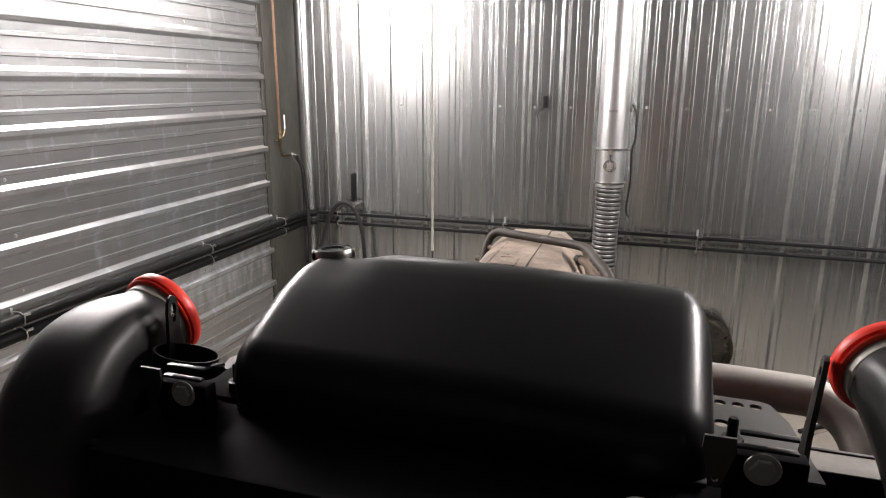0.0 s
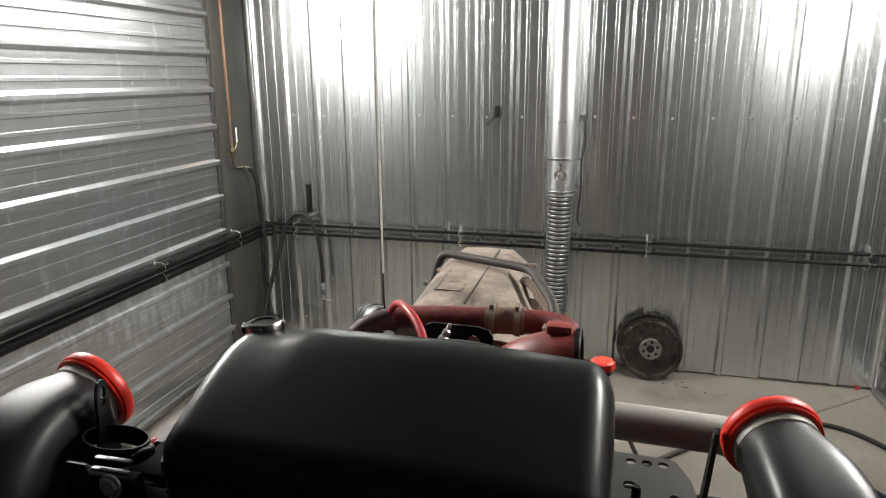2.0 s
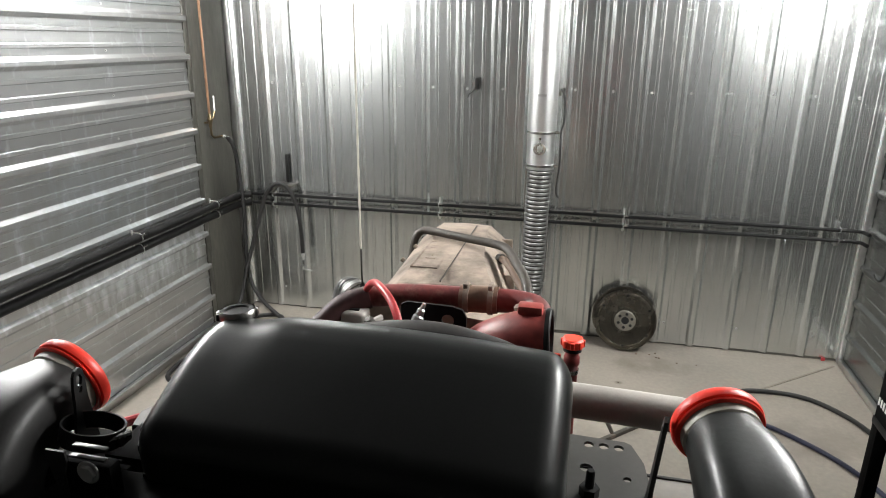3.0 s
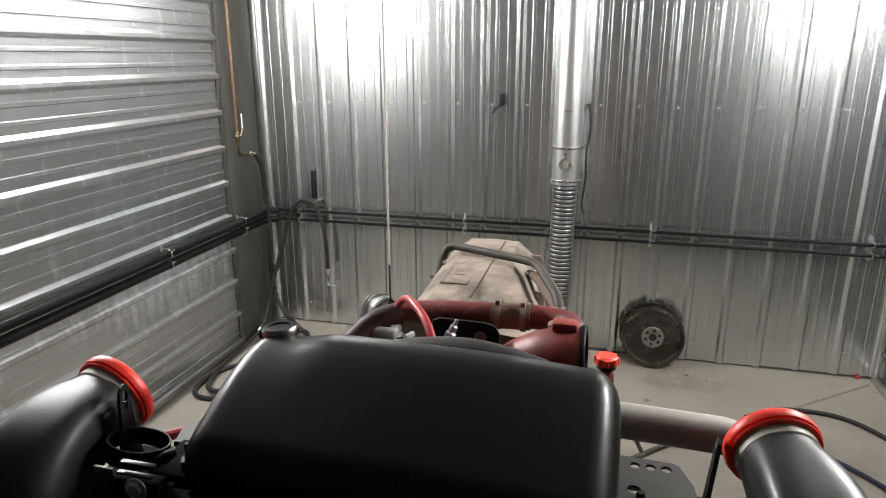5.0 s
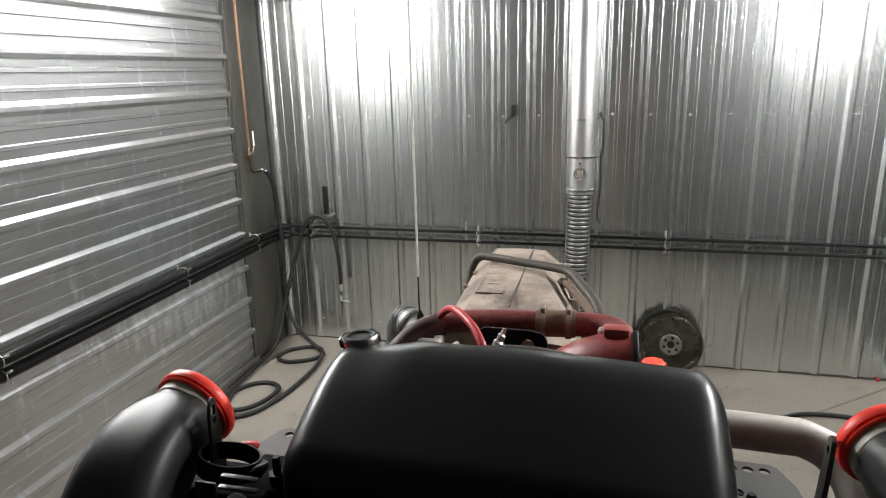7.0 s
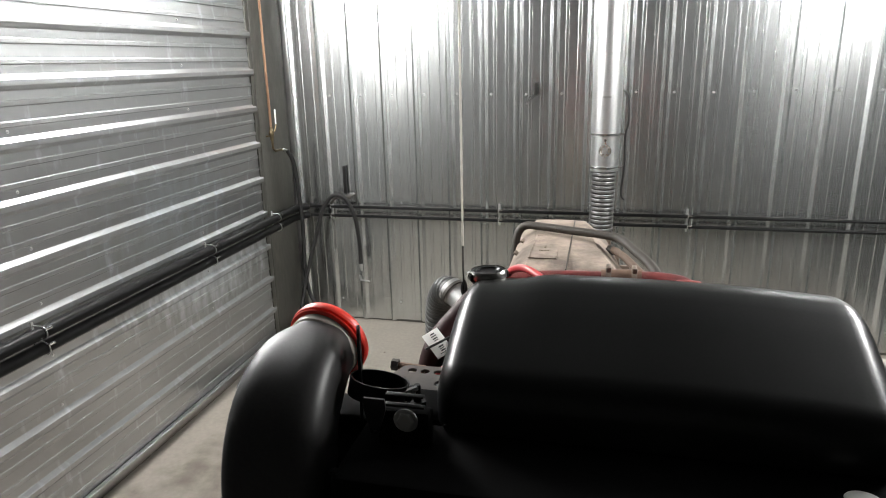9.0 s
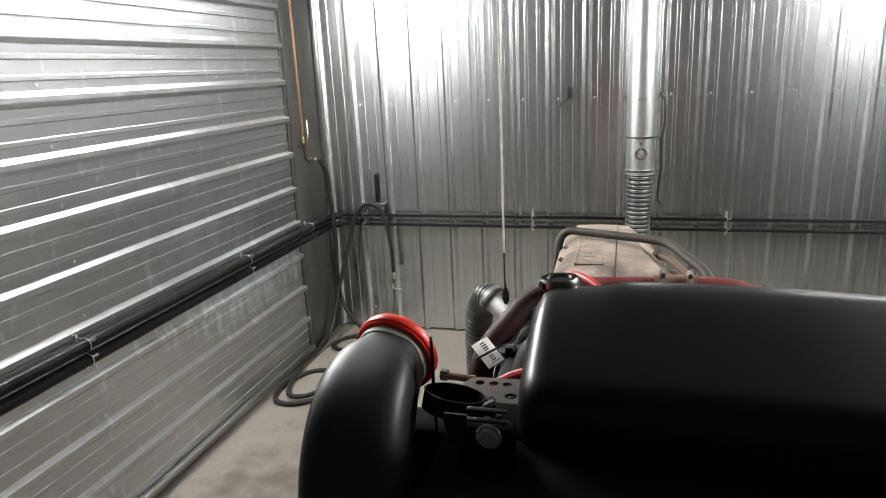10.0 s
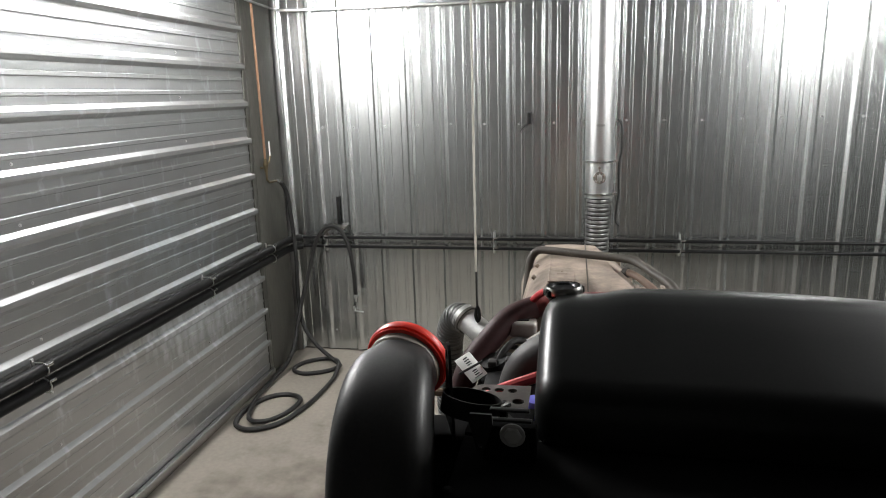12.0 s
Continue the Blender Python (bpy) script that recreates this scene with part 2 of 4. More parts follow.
CEILING = material("ceiling_sheet", (0.07, 0.07, 0.07), 0.7, 0.0, 0.1, 3.0, 60.0, 0.05)
REAR = material("rear_wall_pale", (0.34, 0.34, 0.33), 0.7, 0.0, 0.1, 3.0, 60.0, 0.05)
LAMP = material("lamp_diffuser", (0.985, 0.978, 0.966), 0.4, 0.0, 0.01, 3.0, 60.0, 0.0, emit=LAMP_GLOW)
BLUE = material("violet_blue_plastic", (0.10, 0.10, 0.42), 0.5, 0.0, 0.1, 9.0, 90.0, 0.05)
CREAM = material("cream_rim", (0.36, 0.33, 0.28), 0.5, 0.0, 0.1, 12.0, 120.0, 0.1)


# ---- builders ----
def part(name, bm, mat, parent=None, label="", smooth=35):
    me = bpy.data.meshes.new(name)
    bmesh.ops.recalc_face_normals(bm, faces=bm.faces)
    bm.to_mesh(me)
    bm.free()
    me.materials.append(mat)
    if smooth:
        for p in me.polygons:
            p.use_smooth = True
        me.set_sharp_from_angle(angle=radians(smooth))
    ob = new(name, me)
    if parent is not None:
        ob.parent = parent
    if label:
        ob["label"] = label
    return ob


def thing(name, label, category, group="", kind="", at=(0, 0, 0)):
    ob = new(name)
    ob.empty_display_size = 0.05
    ob.location = at
    return tagged(ob, label, category, group, kind)


def spline(points, steps=8):
    """A smooth curve through the points (Catmull-Rom)."""
    p = [Vector(q) for q in points]
    p = [2 * p[0] - p[1]] + p + [2 * p[-1] - p[-2]]
    out = []
    for i in range(1, len(p) - 2):
        a, b, c, d = p[i - 1:i + 3]
        for k in range(steps):
            t = k / steps
            out.append(0.5 * (2 * b + (c - a) * t + (2 * a - 5 * b + 4 * c - d) * t * t + (3 * b - a - 3 * c + d) * t ** 3))
    return out + [p[-2]]


def sweep(path, radius, seg=12, caps=True, bm=None, flat=None):
    """A tube along the path; radius is a number, or a function of the share of the way. flat: (width, height) factors."""
    bm = bm or bmesh.new()
    path = [Vector(q) for q in path]
    n = len(path)
    tang = [((path[min(i + 1, n - 1)] - path[max(i - 1, 0)]).normalized()) for i in range(n)]
    up = Vector((0, 0, 1)) if abs(tang[0].z) < 0.9 else Vector((0, 1, 0))
    side = tang[0].cross(up).normalized()
    rings = []
    for i in range(n):
        if i:
            side = (side - tang[i] * side.dot(tang[i])).normalized()
        other = side.cross(tang[i])
        r = radius(i / (n - 1)) if callable(radius) else radius
        fw, fh = flat or (1, 1)
        rings.append([bm.verts.new(path[i] + side * (r * fw * math.cos(2 * math.pi * k / seg)) + other * (r * fh * math.sin(2 * math.pi * k / seg))) for k in range(seg)])
    for a, b in zip(rings, rings[1:]):
        for k in range(seg):
            bm.faces.new((a[k], a[(k + 1) % seg], b[(k + 1) % seg], b[k]))
    if caps:
        bm.faces.new(rings[0][::-1])
        bm.faces.new(rings[-1])
    return bm


def lathe(profile, seg=24, m=Matrix(), bm=None):
    """Turns (radius, height) pairs about z; ends at radius 0 close it."""
    bm = bm or bmesh.new()
    rings = []
    for r, h in profile:
        if r < 1e-6:
            rings.append([bm.verts.new(m @ Vector((0, 0, h)))])
        else:
            rings.append([bm.verts.new(m @ Vector((r * math.cos(2 * math.pi * k / seg), r * math.sin(2 * math.pi * k / seg), h))) for k in range(seg)])
    for a, b in zip(rings, rings[1:]):
        for k in range(seg):
            j = (k + 1) % seg
            if len(a) == 1 and len(b) > 1:
                bm.faces.new((a[0], b[j], b[k]))
            elif len(b) == 1 and len(a) > 1:
                bm.faces.new((a[k], a[j], b[0]))
            elif len(a) > 1:
                bm.faces.new((a[k], a[j], b[j], b[k]))
    return bm


def aim(at, direction, up=(0, 0, 1)):
    """A pose at a place whose z axis points along the direction."""
    return Matrix.Translation(at) @ Vector(direction).to_track_quat("Z", "Y").to_matrix().to_4x4()


def box(size, at=(0, 0, 0), bevel=0.003, m=None, bm=None, seg=2):
    own = bmesh.new()
    bmesh.ops.create_cube(own, size=1, matrix=Matrix.Diagonal((*size, 1)))
    if bevel:
        bmesh.ops.bevel(own, geom=own.edges[:], offset=min(bevel, min(size) * 0.45), segments=seg, affect="EDGES", profile=0.5)
    own.transform((m or Matrix()) @ Matrix.Translation(at))
    if bm is None:
        return own
    tmp = bpy.data.meshes.new("tmp")
    own.to_mesh(tmp)
    own.free()
    bm.from_mesh(tmp)
    bpy.data.meshes.remove(tmp)
    return bm


def plate(outline, holes, depth, m, bm=None):
    """A flat plate with the outline (x, y pairs), round holes (x, y, radius) through it and a thickness."""
    own = bmesh.new()
    loops = [outline] + [[(x + r * math.cos(a * math.pi / 7), y + r * math.sin(a * math.pi / 7)) for a in range(14)] for x, y, r in holes]
    edges = []
    for loop in loops:
        vs = [own.verts.new((x, y, 0)) for x, y in loop]
        edges += [own.edges.new((vs[i], vs[(i + 1) % len(vs)])) for i in range(len(vs))]
    bmesh.ops.triangle_fill(own, use_beauty=True, use_dissolve=False, edges=edges)
    got = bmesh.ops.extrude_face_region(own, geom=own.faces[:])
    bmesh.ops.translate(own, verts=[v for v in got["geom"] if isinstance(v, bmesh.types.BMVert)], vec=(0, 0, depth))
    own.transform(m)
    return own


def hex_bolt(name, at, direction, size, parent, mat=SCREW_ZINC, washer=True):
    m = aim(at, direction)
    bm = bmesh.new()
    if washer:
        lathe([(0, 0), (size * 1.25, 0), (size * 1.3, size * 0.1), (size * 1.25, size * 0.2), (0, size * 0.2)], 20, m, bm)
    lathe([(size * 0.95, size * 0.2), (size * 0.95, size * 0.42), (size * 0.82, size * 0.5), (0, size * 0.5)], 6, m, bm)
    return part(name, bm, mat, parent, smooth=20)


def arc(centre, a, b, r, a0, a1, steps=10):
    c, a, b = Vector(centre), Vector(a), Vector(b)
    return [c + a * r * math.cos(radians(a0 + (a1 - a0) * k / steps)) + b * r * math.sin(radians(a0 + (a1 - a0) * k / steps)) for k in range(steps + 1)]


# ---- the bay: floor, ribbed sheet walls, ceiling ----
LEFT, RIGHT, BACK, FRONT, TOP = -2.27, 1.89, 4.36, -5.0, 3.60
PITCH = 0.2288
bm = bmesh.new()
box((RIGHT - LEFT + 2.2, BACK - FRONT + 2.0, 0.15), ((LEFT + RIGHT) / 2, (BACK + FRONT) / 2, -0.075), 0, bm=bm)
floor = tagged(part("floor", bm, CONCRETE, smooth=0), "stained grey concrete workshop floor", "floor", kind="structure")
bm = box((RIGHT - LEFT + 0.4, BACK - FRONT + 0.4, 0.08), ((LEFT + RIGHT) / 2, (BACK + FRONT) / 2, TOP + 0.04), 0)
tagged(part("ceiling", bm, CEILING, smooth=0), "plain grey sheet ceiling", "ceiling", kind="structure")


# half sections of a broad rib and of a low ridge, rolled with small radii
BROAD = [(0.0330, 0.0), (0.0312, 0.0), (0.0292, 0.0004), (0.0279, 0.0014), (0.0263, 0.0031), (0.0140, 0.0160), (0.0125, 0.0176), (0.0113, 0.0186), (0.0097, 0.0190), (0.0080, 0.0190)]
LOW = [(0.0140, 0.0), (0.0122, 0.0), (0.0114, 0.06), (0.0109, 0.20), (0.0095, 0.80), (0.0090, 0.94), (0.0082, 1.0), (0.0064, 1.0)]


def sheet_profile(pitches, lip, ridge):
    """(across, proud) pairs of a ribbed sheet: broad ribs at each pitch, two low ridges between."""
    pts = []
    for k in range(pitches):
        u = k * PITCH
        pts += [(u + s * a, h) for s, row in ((-1, BROAD), (1, BROAD[::-1])) for a, h in row]
        for third in (1, 2):
            w = u + PITCH * third / 3
            pts += [(w + s * a, h * ridge) for s, row in ((-1, LOW), (1, LOW[::-1])) for a, h in row]
    u = pitches * PITCH
    return pts + ([(u - a, h + (0.0012 if h > 0.004 else 0)) for a, h in BROAD] + [(u + a, h + 0.0012) for a, h in BROAD[::-1] if h > 0.004] if lip else [(u - 0.034, 0.0)])


def ribbed_sheet(name, pitches, length, m, mat, parent, seed, lip=True, steps=14, ridge=0.0030):
    """One sheet, across = local x, along = local y, proud = local z, 1 mm thick, faintly buckled."""
    bm = bmesh.new()
    prof = sheet_profile(pitches, lip, ridge)
    front, back = [], []
    for j in range(steps + 1):
        y = length * j / steps
        row, rear = [], []
        for u, h in prof:
            w = 0.0009 * noise.noise((u * 1.7 + seed * 7.1, y * 0.8, seed))
            row.append(bm.verts.new((u, y, h + w)))
            rear.append(bm.verts.new((u, y, h + w - 0.0012)))
        front.append(row)
        back.append(rear)
    for grid, flip in ((front, False), (back, True)):
        for a, b in zip(grid, grid[1:]):
            for i in range(len(prof) - 1):
                f = (a[i], a[i + 1], b[i + 1], b[i])
                bm.faces.new(f[::-1] if flip else f)
    for i in range(len(prof) - 1):
        for g, h in ((front[0], back[0]), (back[-1], front[-1])):
            bm.faces.new((g[i + 1], g[i], h[i], h[i + 1]))
    bm.transform(m)
    return part(name, bm, mat, parent, smooth=50)


def screw_mesh():
    bm = lathe([(0.0075, 0), (0.0075, 0.001), (0.0048, 0.0016), (0.0048, 0.0042), (0, 0.0046)], 8)
    me = bpy.data.meshes.new("screw")
    bmesh.ops.recalc_face_normals(bm, faces=bm.faces)
    bm.to_mesh(me)
    bm.free()
    me.materials.append(SCREW_ZINC)
    return me


SCREW = screw_mesh()


def screw(parent, m):
    ob = new("screw", SCREW)
    ob.parent = parent
    ob.matrix_world = m
    return ob


# back wall: upright sheets; across runs along +x, proud towards -y
wall_back = thing("wall_back", "ribbed galvanised steel sheet wall with dusty lower edge", "wall", kind="structure")
bm = box((RIGHT - LEFT + 0.6, 0.10, TOP), ((RIGHT + LEFT) / 2, BACK + 0.055, TOP / 2), 0)
part("backing", bm, POST, wall_back, smooth=0)
x0 = -2.008 - PITCH
k = 0
while x0 < RIGHT - 0.05:
    n = 4 if k else 3
    n = min(n, int((RIGHT - x0) / PITCH) + 1)
    m = Matrix.Translation((x0, BACK, 0.012 + 0.007 * (k % 3))) @ Matrix(((1, 0, 0, 0), (0, 0, -1, 0), (0, 1, 0, 0), (0, 0, 0, 1)))
    ribbed_sheet("panel", n, TOP - 0.02, m, ZINC_V, wall_back, 11 + k)
    x0 += n * PITCH
    k += 1
for j in range(18):
    for z in (0.16, 1.66, 2.75):
        x = -2.008 + PITCH * (j + 0.22)
        if x < RIGHT - 0.06 and not (z < 1 and j % 2):
            screw(wall_back, aim((x, BACK - 0.001, z + 0.004 * math.sin(j * 5)), (0, -1, 0)))

# left wall: sheets laid level; across runs along +z, proud towards +x, along -y to +y
END = 3.87
wall_left = thing("wall_left", "ribbed galvanised sheet wall with level ribs and grey scuffs", "wall", kind="structure")
bm = box((0.10, BACK - FRONT + 0.2, TOP), (LEFT - 0.055, (BACK + FRONT) / 2, TOP / 2), 0)
part("backing", bm, POST, wall_left, smooth=0)
LEFT_RIB = 2.067 - 9 * PITCH
z0, k = LEFT_RIB, 0
while z0 < TOP - PITCH - 0.01:
    n = min(4, int((TOP - z0) / PITCH))
    m = Matrix.Translation((LEFT, FRONT, z0)) @ Matrix(((0, 0, 1, 0), (0, 1, 0, 0), (1, 0, 0, 0), (0, 0, 0, 1)))
    ribbed_sheet("panel", n, END - FRONT, m, ZINC_H, wall_left, 31 + k, steps=34, ridge=0.0046)
    z0 += n * PITCH
    k += 1
for y in (0.85, 2.02, 3.16):
    for j in range(2, 13):
        screw(wall_left, aim((LEFT + 0.001, y + 0.006 * math.sin(j * 3), LEFT_RIB + PITCH * (j + 0.22)), (1, 0, 0)))

# right wall
wall_right = thing("wall_right", "ribbed galvanised sheet wall with level ribs", "wall", kind="structure")
bm = box((0.10, BACK - FRONT + 0.2, TOP), (RIGHT + 0.055, (BACK + FRONT) / 2, TOP / 2), 0)
part("backing", bm, POST, wall_right, smooth=0)
z0, k = 0.20 - 0.0, 0
while z0 < TOP - PITCH - 0.01:
    n = min(4, int((TOP - z0) / PITCH))
    m = Matrix.Translation((RIGHT, FRONT, z0)) @ Matrix(((0, 0, -1, 0), (0, 1, 0, 0), (1, 0, 0, 0), (0, 0, 0, 1)))
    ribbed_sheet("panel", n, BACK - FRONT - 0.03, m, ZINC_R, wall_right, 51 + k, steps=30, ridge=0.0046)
    z0 += n * PITCH
    k += 1
bm = box((0.004, BACK - FRONT - 0.03, 0.17), (RIGHT - 0.002, (BACK + FRONT) / 2, 0.09), 0.001)
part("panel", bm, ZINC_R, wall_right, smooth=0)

# unseen wall behind the camera: a plain box, made pale to brighten the back wall's reflections
wall_front = thing("wall_front", "plain grey unseen wall closing the bay", "wall", kind="structure")
part("backing", box((RIGHT - LEFT + 0.2, 0.1, TOP), ((RIGHT + LEFT) / 2, FRONT - 0.05, TOP / 2), 0), REAR, wall_front, smooth=0)

# trims: sheet edge channel, corner post, base angles, corner angle
def trim(name, bm, mat, label):
    return tagged(part(name, bm, mat), label, "trim", kind="structure")


trim("edge_trim", box((0.010, 0.052, TOP - 0.01), (LEFT + 0.005, END + 0.003, TOP / 2), 0.002), POST, "flat grey flashing strip behind the sheet ends")
trim("corner_post", box((0.012, 0.40, TOP - 0.01), (LEFT + 0.006, END + 0.224, TOP / 2), 0.002), POST, "flat dark grey steel corner post")
trim("corner_angle", box((0.045, 0.03, TOP - 0.01), (LEFT + 0.024, BACK - 0.033, TOP / 2), 0.004), ZINC_TRIM, "folded galvanised corner angle")
trim("corner_angle", box((0.03, 0.035, TOP - 0.01), (RIGHT - 0.017, BACK - 0.035, TOP / 2), 0.004), ZINC_TRIM, "folded galvanised corner angle")
trim("base_trim", box((0.030, END - FRONT, 0.05), (LEFT + 0.019, (END + FRONT) / 2, 0.026), 0.008, seg=3), ZINC_TRIM, "rounded galvanised base angle along the floor")
trim("base_trim", box((0.030, BACK - FRONT - 0.06, 0.045), (RIGHT - 0.019, (BACK + FRONT) / 2 - 0.03, 0.023), 0.008, seg=3), ZINC_TRIM, "rounded galvanised base angle along the floor")

# darker diagonal line on the floor, a thin strip laid slightly proud
line_mesh = bmesh.new()
a, b = Vector((1.02, 3.62, 0)), Vector((1.83, 4.28, 0))
box(((b - a).length, 0.013, 0.003), (0, 0, 0), 0, Matrix.Translation((a + b) / 2 + Vector((0, 0, 0.001))) @ Matrix.Rotation(math.atan2(b.y - a.y, b.x - a.x), 4, "Z"), line_mesh)
tagged(part("floor_line", line_mesh, DARK_LINE, smooth=0), "thin darker diagonal line across the concrete", "trim", kind="structure")

# lamps
for lx, ly, lz, inward in LAMPS:
    lamp = thing("wall_light", "long white LED lamp high on the side wall", "lamp", "wall lights")
    part("housing", box((0.03, LAMP_LENGTH + 0.02, 0.07), (lx - inward * 0.052, ly, lz), 0.006), WHITE_PAINT, lamp)
    part("diffuser", sweep([(lx, ly - LAMP_LENGTH / 2, lz), (lx, ly, lz), (lx, ly + LAMP_LENGTH / 2, lz)], 0.045, 16), LAMP, lamp)
    wall = LEFT if inward > 0 else RIGHT
    for y in (-0.45, 0.45):
        part("bracket", box((abs(lx - inward * 0.06 - wall), 0.03, 0.03), ((lx - inward * 0.06 + wall) / 2, ly + y, lz), 0.003), WHITE_PAINT, lamp)


# ---- rails, hoses and fittings on the walls ----
rail = thing("pipe_rail", "pair of black pipes clamped along the level-ribbed wall", "pipe")
for z in (0.885, 0.822):
    part("pipe", sweep([(-2.208, FRONT + 0.05, z), (-2.208, 1.0, z), (-2.208, 4.16, z), (-2.195, 4.24, z), (-2.15, 4.285, z)], 0.026, 14), RAIL, rail)
back_rail = thing("pipe_rail", "pair of thin black pipes clamped along the back wall", "pipe")
for z in (0.886, 0.820):
    part("pipe", sweep([(-2.14, 4.300, z), (-1.0, 4.302, z), (0.4, 4.299, z), (1.80, 4.302, z), (1.84, 4.28, z), (1.85, 4.22, z)], 0.0115, 10), RAIL, back_rail)


def pipe_clamp(m, parent, r):
    """Thin upright strip with two wire bands round the pipes; local x along the pipe, y out of the wall, z up."""
    part("clamp_strip", box((0.012, 0.008, 0.15), (0, 0.012, 0.0), 0.002, m), ZINC_TRIM, parent)
    for z in (0.033, -0.033):
        own = sweep([m @ Vector((0, 0.010, z + r + 0.002))] + [m @ Vector((0, 0.052 + (r + 0.002) * math.sin(a), z + (r + 0.002) * math.cos(a))) for a in np.linspace(0.1, math.pi - 0.1, 9)] + [m @ Vector((0, 0.010, z - r - 0.002))], 0.0028, 6)
        part("clamp_band", own, ZINC_TRIM, parent)
        part("clamp_bolt", box((0.034, 0.008, 0.010), (-0.012, 0.052 + r, z + r * 0.7), 0.002, m), CHROME, parent)


for y in (3.914, 3.127, 1.934, 0.74):
    pipe_clamp(Matrix.Translation((LEFT + 0.012, y, 0.852)) @ pose(0, 0, 0, 0, 0, -90), rail, 0.026)
for x in (-1.98, -0.756, 0.463, 1.72):
    pipe_clamp(Matrix.Translation((x, BACK - 0.008, 0.853)) @ pose(0, 0, 0, 0, 0, 180), back_rail, 0.0115)

# copper air line with valve in the corner
line = thing("air_line", "copper air pipe with brass ball valve on the corner post", "pipe")
part("pipe", sweep([(-2.222, 3.975, TOP - 0.02), (-2.222, 3.975, 2.2), (-2.222, 3.975, 1.46)], 0.0085, 10), COPPER, line)
part("valve_body", lathe([(0, -0.045), (0.011, -0.045), (0.013, -0.03), (0.012, -0.02), (0.018, -0.008), (0.018, 0.012), (0.012, 0.022), (0.013, 0.035), (0.010, 0.045), (0, 0.045)], 12, Matrix.Translation((-2.222, 3.975, 1.44))), BRASS, line)
part("valve_lever", box((0.006, 0.012, 0.10), (-2.200, 4.005, 1.545), 0.002), WHITE_PAINT, line, "pale plastic-coated valve lever")
part("valve_stem", sweep([(-2.222, 3.975, 1.44), (-2.203, 3.99, 1.46), (-2.200, 4.005, 1.50)], 0.006, 8), BRASS, line)
part("tail", sweep([(-2.222, 3.975, 1.40), (-2.222, 3.977, 1.345), (-2.220, 4.0, 1.325), (-2.215, 4.09, 1.322)], 0.008, 10), BRASS, line)
part("coupling", lathe([(0, 0), (0.011, 0), (0.013, 0.01), (0.013, 0.03), (0.010, 0.04), (0.010, 0.055), (0, 0.055)], 12, aim((-2.215, 4.085, 1.325), (0.25, 1, -0.35))), CHROME, line)
part("clip", box((0.02, 0.04, 0.012), (-2.245, 3.975, 1.425), 0.002), BRASS, line)

hose = thing("air_hose", "black rubber air hose over a wall hook, coiled on concrete", "hose")
HOSE = [(-2.200, 4.13, 1.31), (-2.185, 4.18, 1.22), (-2.180, 4.21, 1.0), (-2.170, 4.21, 0.75), (-2.175, 4.20, 0.45), (-2.13, 4.16, 0.25), (-2.02, 4.12, 0.12),
        (-1.90, 4.10, 0.03), (-1.83, 4.03, 0.016), (-1.89, 3.93, 0.016), (-2.03, 3.87, 0.016), (-2.13, 3.93, 0.016), (-2.10, 4.06, 0.016), (-1.97, 4.14, 0.016), (-1.85, 4.06, 0.034),
        (-1.80, 3.86, 0.02), (-1.80, 3.62, 0.016), (-1.83, 3.38, 0.016), (-1.90, 3.18, 0.016), (-2.03, 3.09, 0.016), (-2.15, 3.14, 0.016), (-2.18, 3.32, 0.016), (-2.11, 3.50, 0.016), (-1.99, 3.55, 0.016),
        (-1.88, 3.46, 0.03), (-1.89, 3.28, 0.034), (-1.98, 3.17, 0.03), (-2.09, 3.19, 0.03), (-2.16, 3.40, 0.03), (-2.19, 3.66, 0.03), (-2.18, 3.90, 0.05), (-2.17, 4.05, 0.14), (-2.15, 4.16, 0.38),
        (-2.09, 4.24, 0.66), (-2.03, 4.26, 0.86), (-1.965, 4.265, 0.955), (-1.90, 4.27, 0.975), (-1.835, 4.27, 0.93), (-1.785, 4.27, 0.80), (-1.765, 4.27, 0.62), (-1.762, 4.27, 0.47)]
part("hose", sweep(spline(HOSE, 8), 0.0145, 10), RUBBER, hose)
part("ferrule", lathe([(0, 0), (0.014, 0), (0.014, 0.03), (0.009, 0.032), (0.009, 0.055), (0.006, 0.06), (0, 0.06)], 12, aim((-1.762, 4.27, 0.475), (0, 0, -1))), SCREW_ZINC, hose)

hook = thing("hose_hook", "dark steel hose hook on the back wall", "hook")
part("strap", box((0.022, 0.012, 0.20), (-1.873, BACK - 0.026, 1.075), 0.002), BLACK_STEEL, hook)
part("saddle", sweep(arc((-1.90, 4.285, 0.885), (1, 0, 0), (0, 0, 1), 0.072, 20, 160, 10), 0.02, 8, flat=(1.0, 0.5)), DUSTY_STEEL, hook)
part("arm", box((0.05, 0.09, 0.018), (-1.845, 4.315, 0.955), 0.004), DUSTY_STEEL, hook)
peg = thing("wall_peg", "small bright steel peg below the hanging hose end", "hook")
part("peg", sweep([(-1.80, BACK - 0.003, 0.335), (-1.79, BACK - 0.05, 0.33), (-1.72, BACK - 0.055, 0.325)], 0.0055, 8), SCREW_ZINC, peg)
part("foot", box((0.03, 0.006, 0.03), (-1.80, BACK - 0.005, 0.336), 0.002), ZINC_TRIM, peg)

latch = thing("wall_latch", "small black latch with a wire tail on the back wall", "latch")
part("body", box((0.026, 0.03, 0.075), (-0.516, BACK - 0.035, 1.690), 0.005), BLACK_STEEL, latch)
part("tail", sweep([(-0.52, BACK - 0.05, 1.665), (-0.535, BACK - 0.055, 1.645), (-0.565, BACK - 0.05, 1.625), (-0.575, BACK - 0.03, 1.60)], 0.005, 8), BLACK_STEEL, latch)

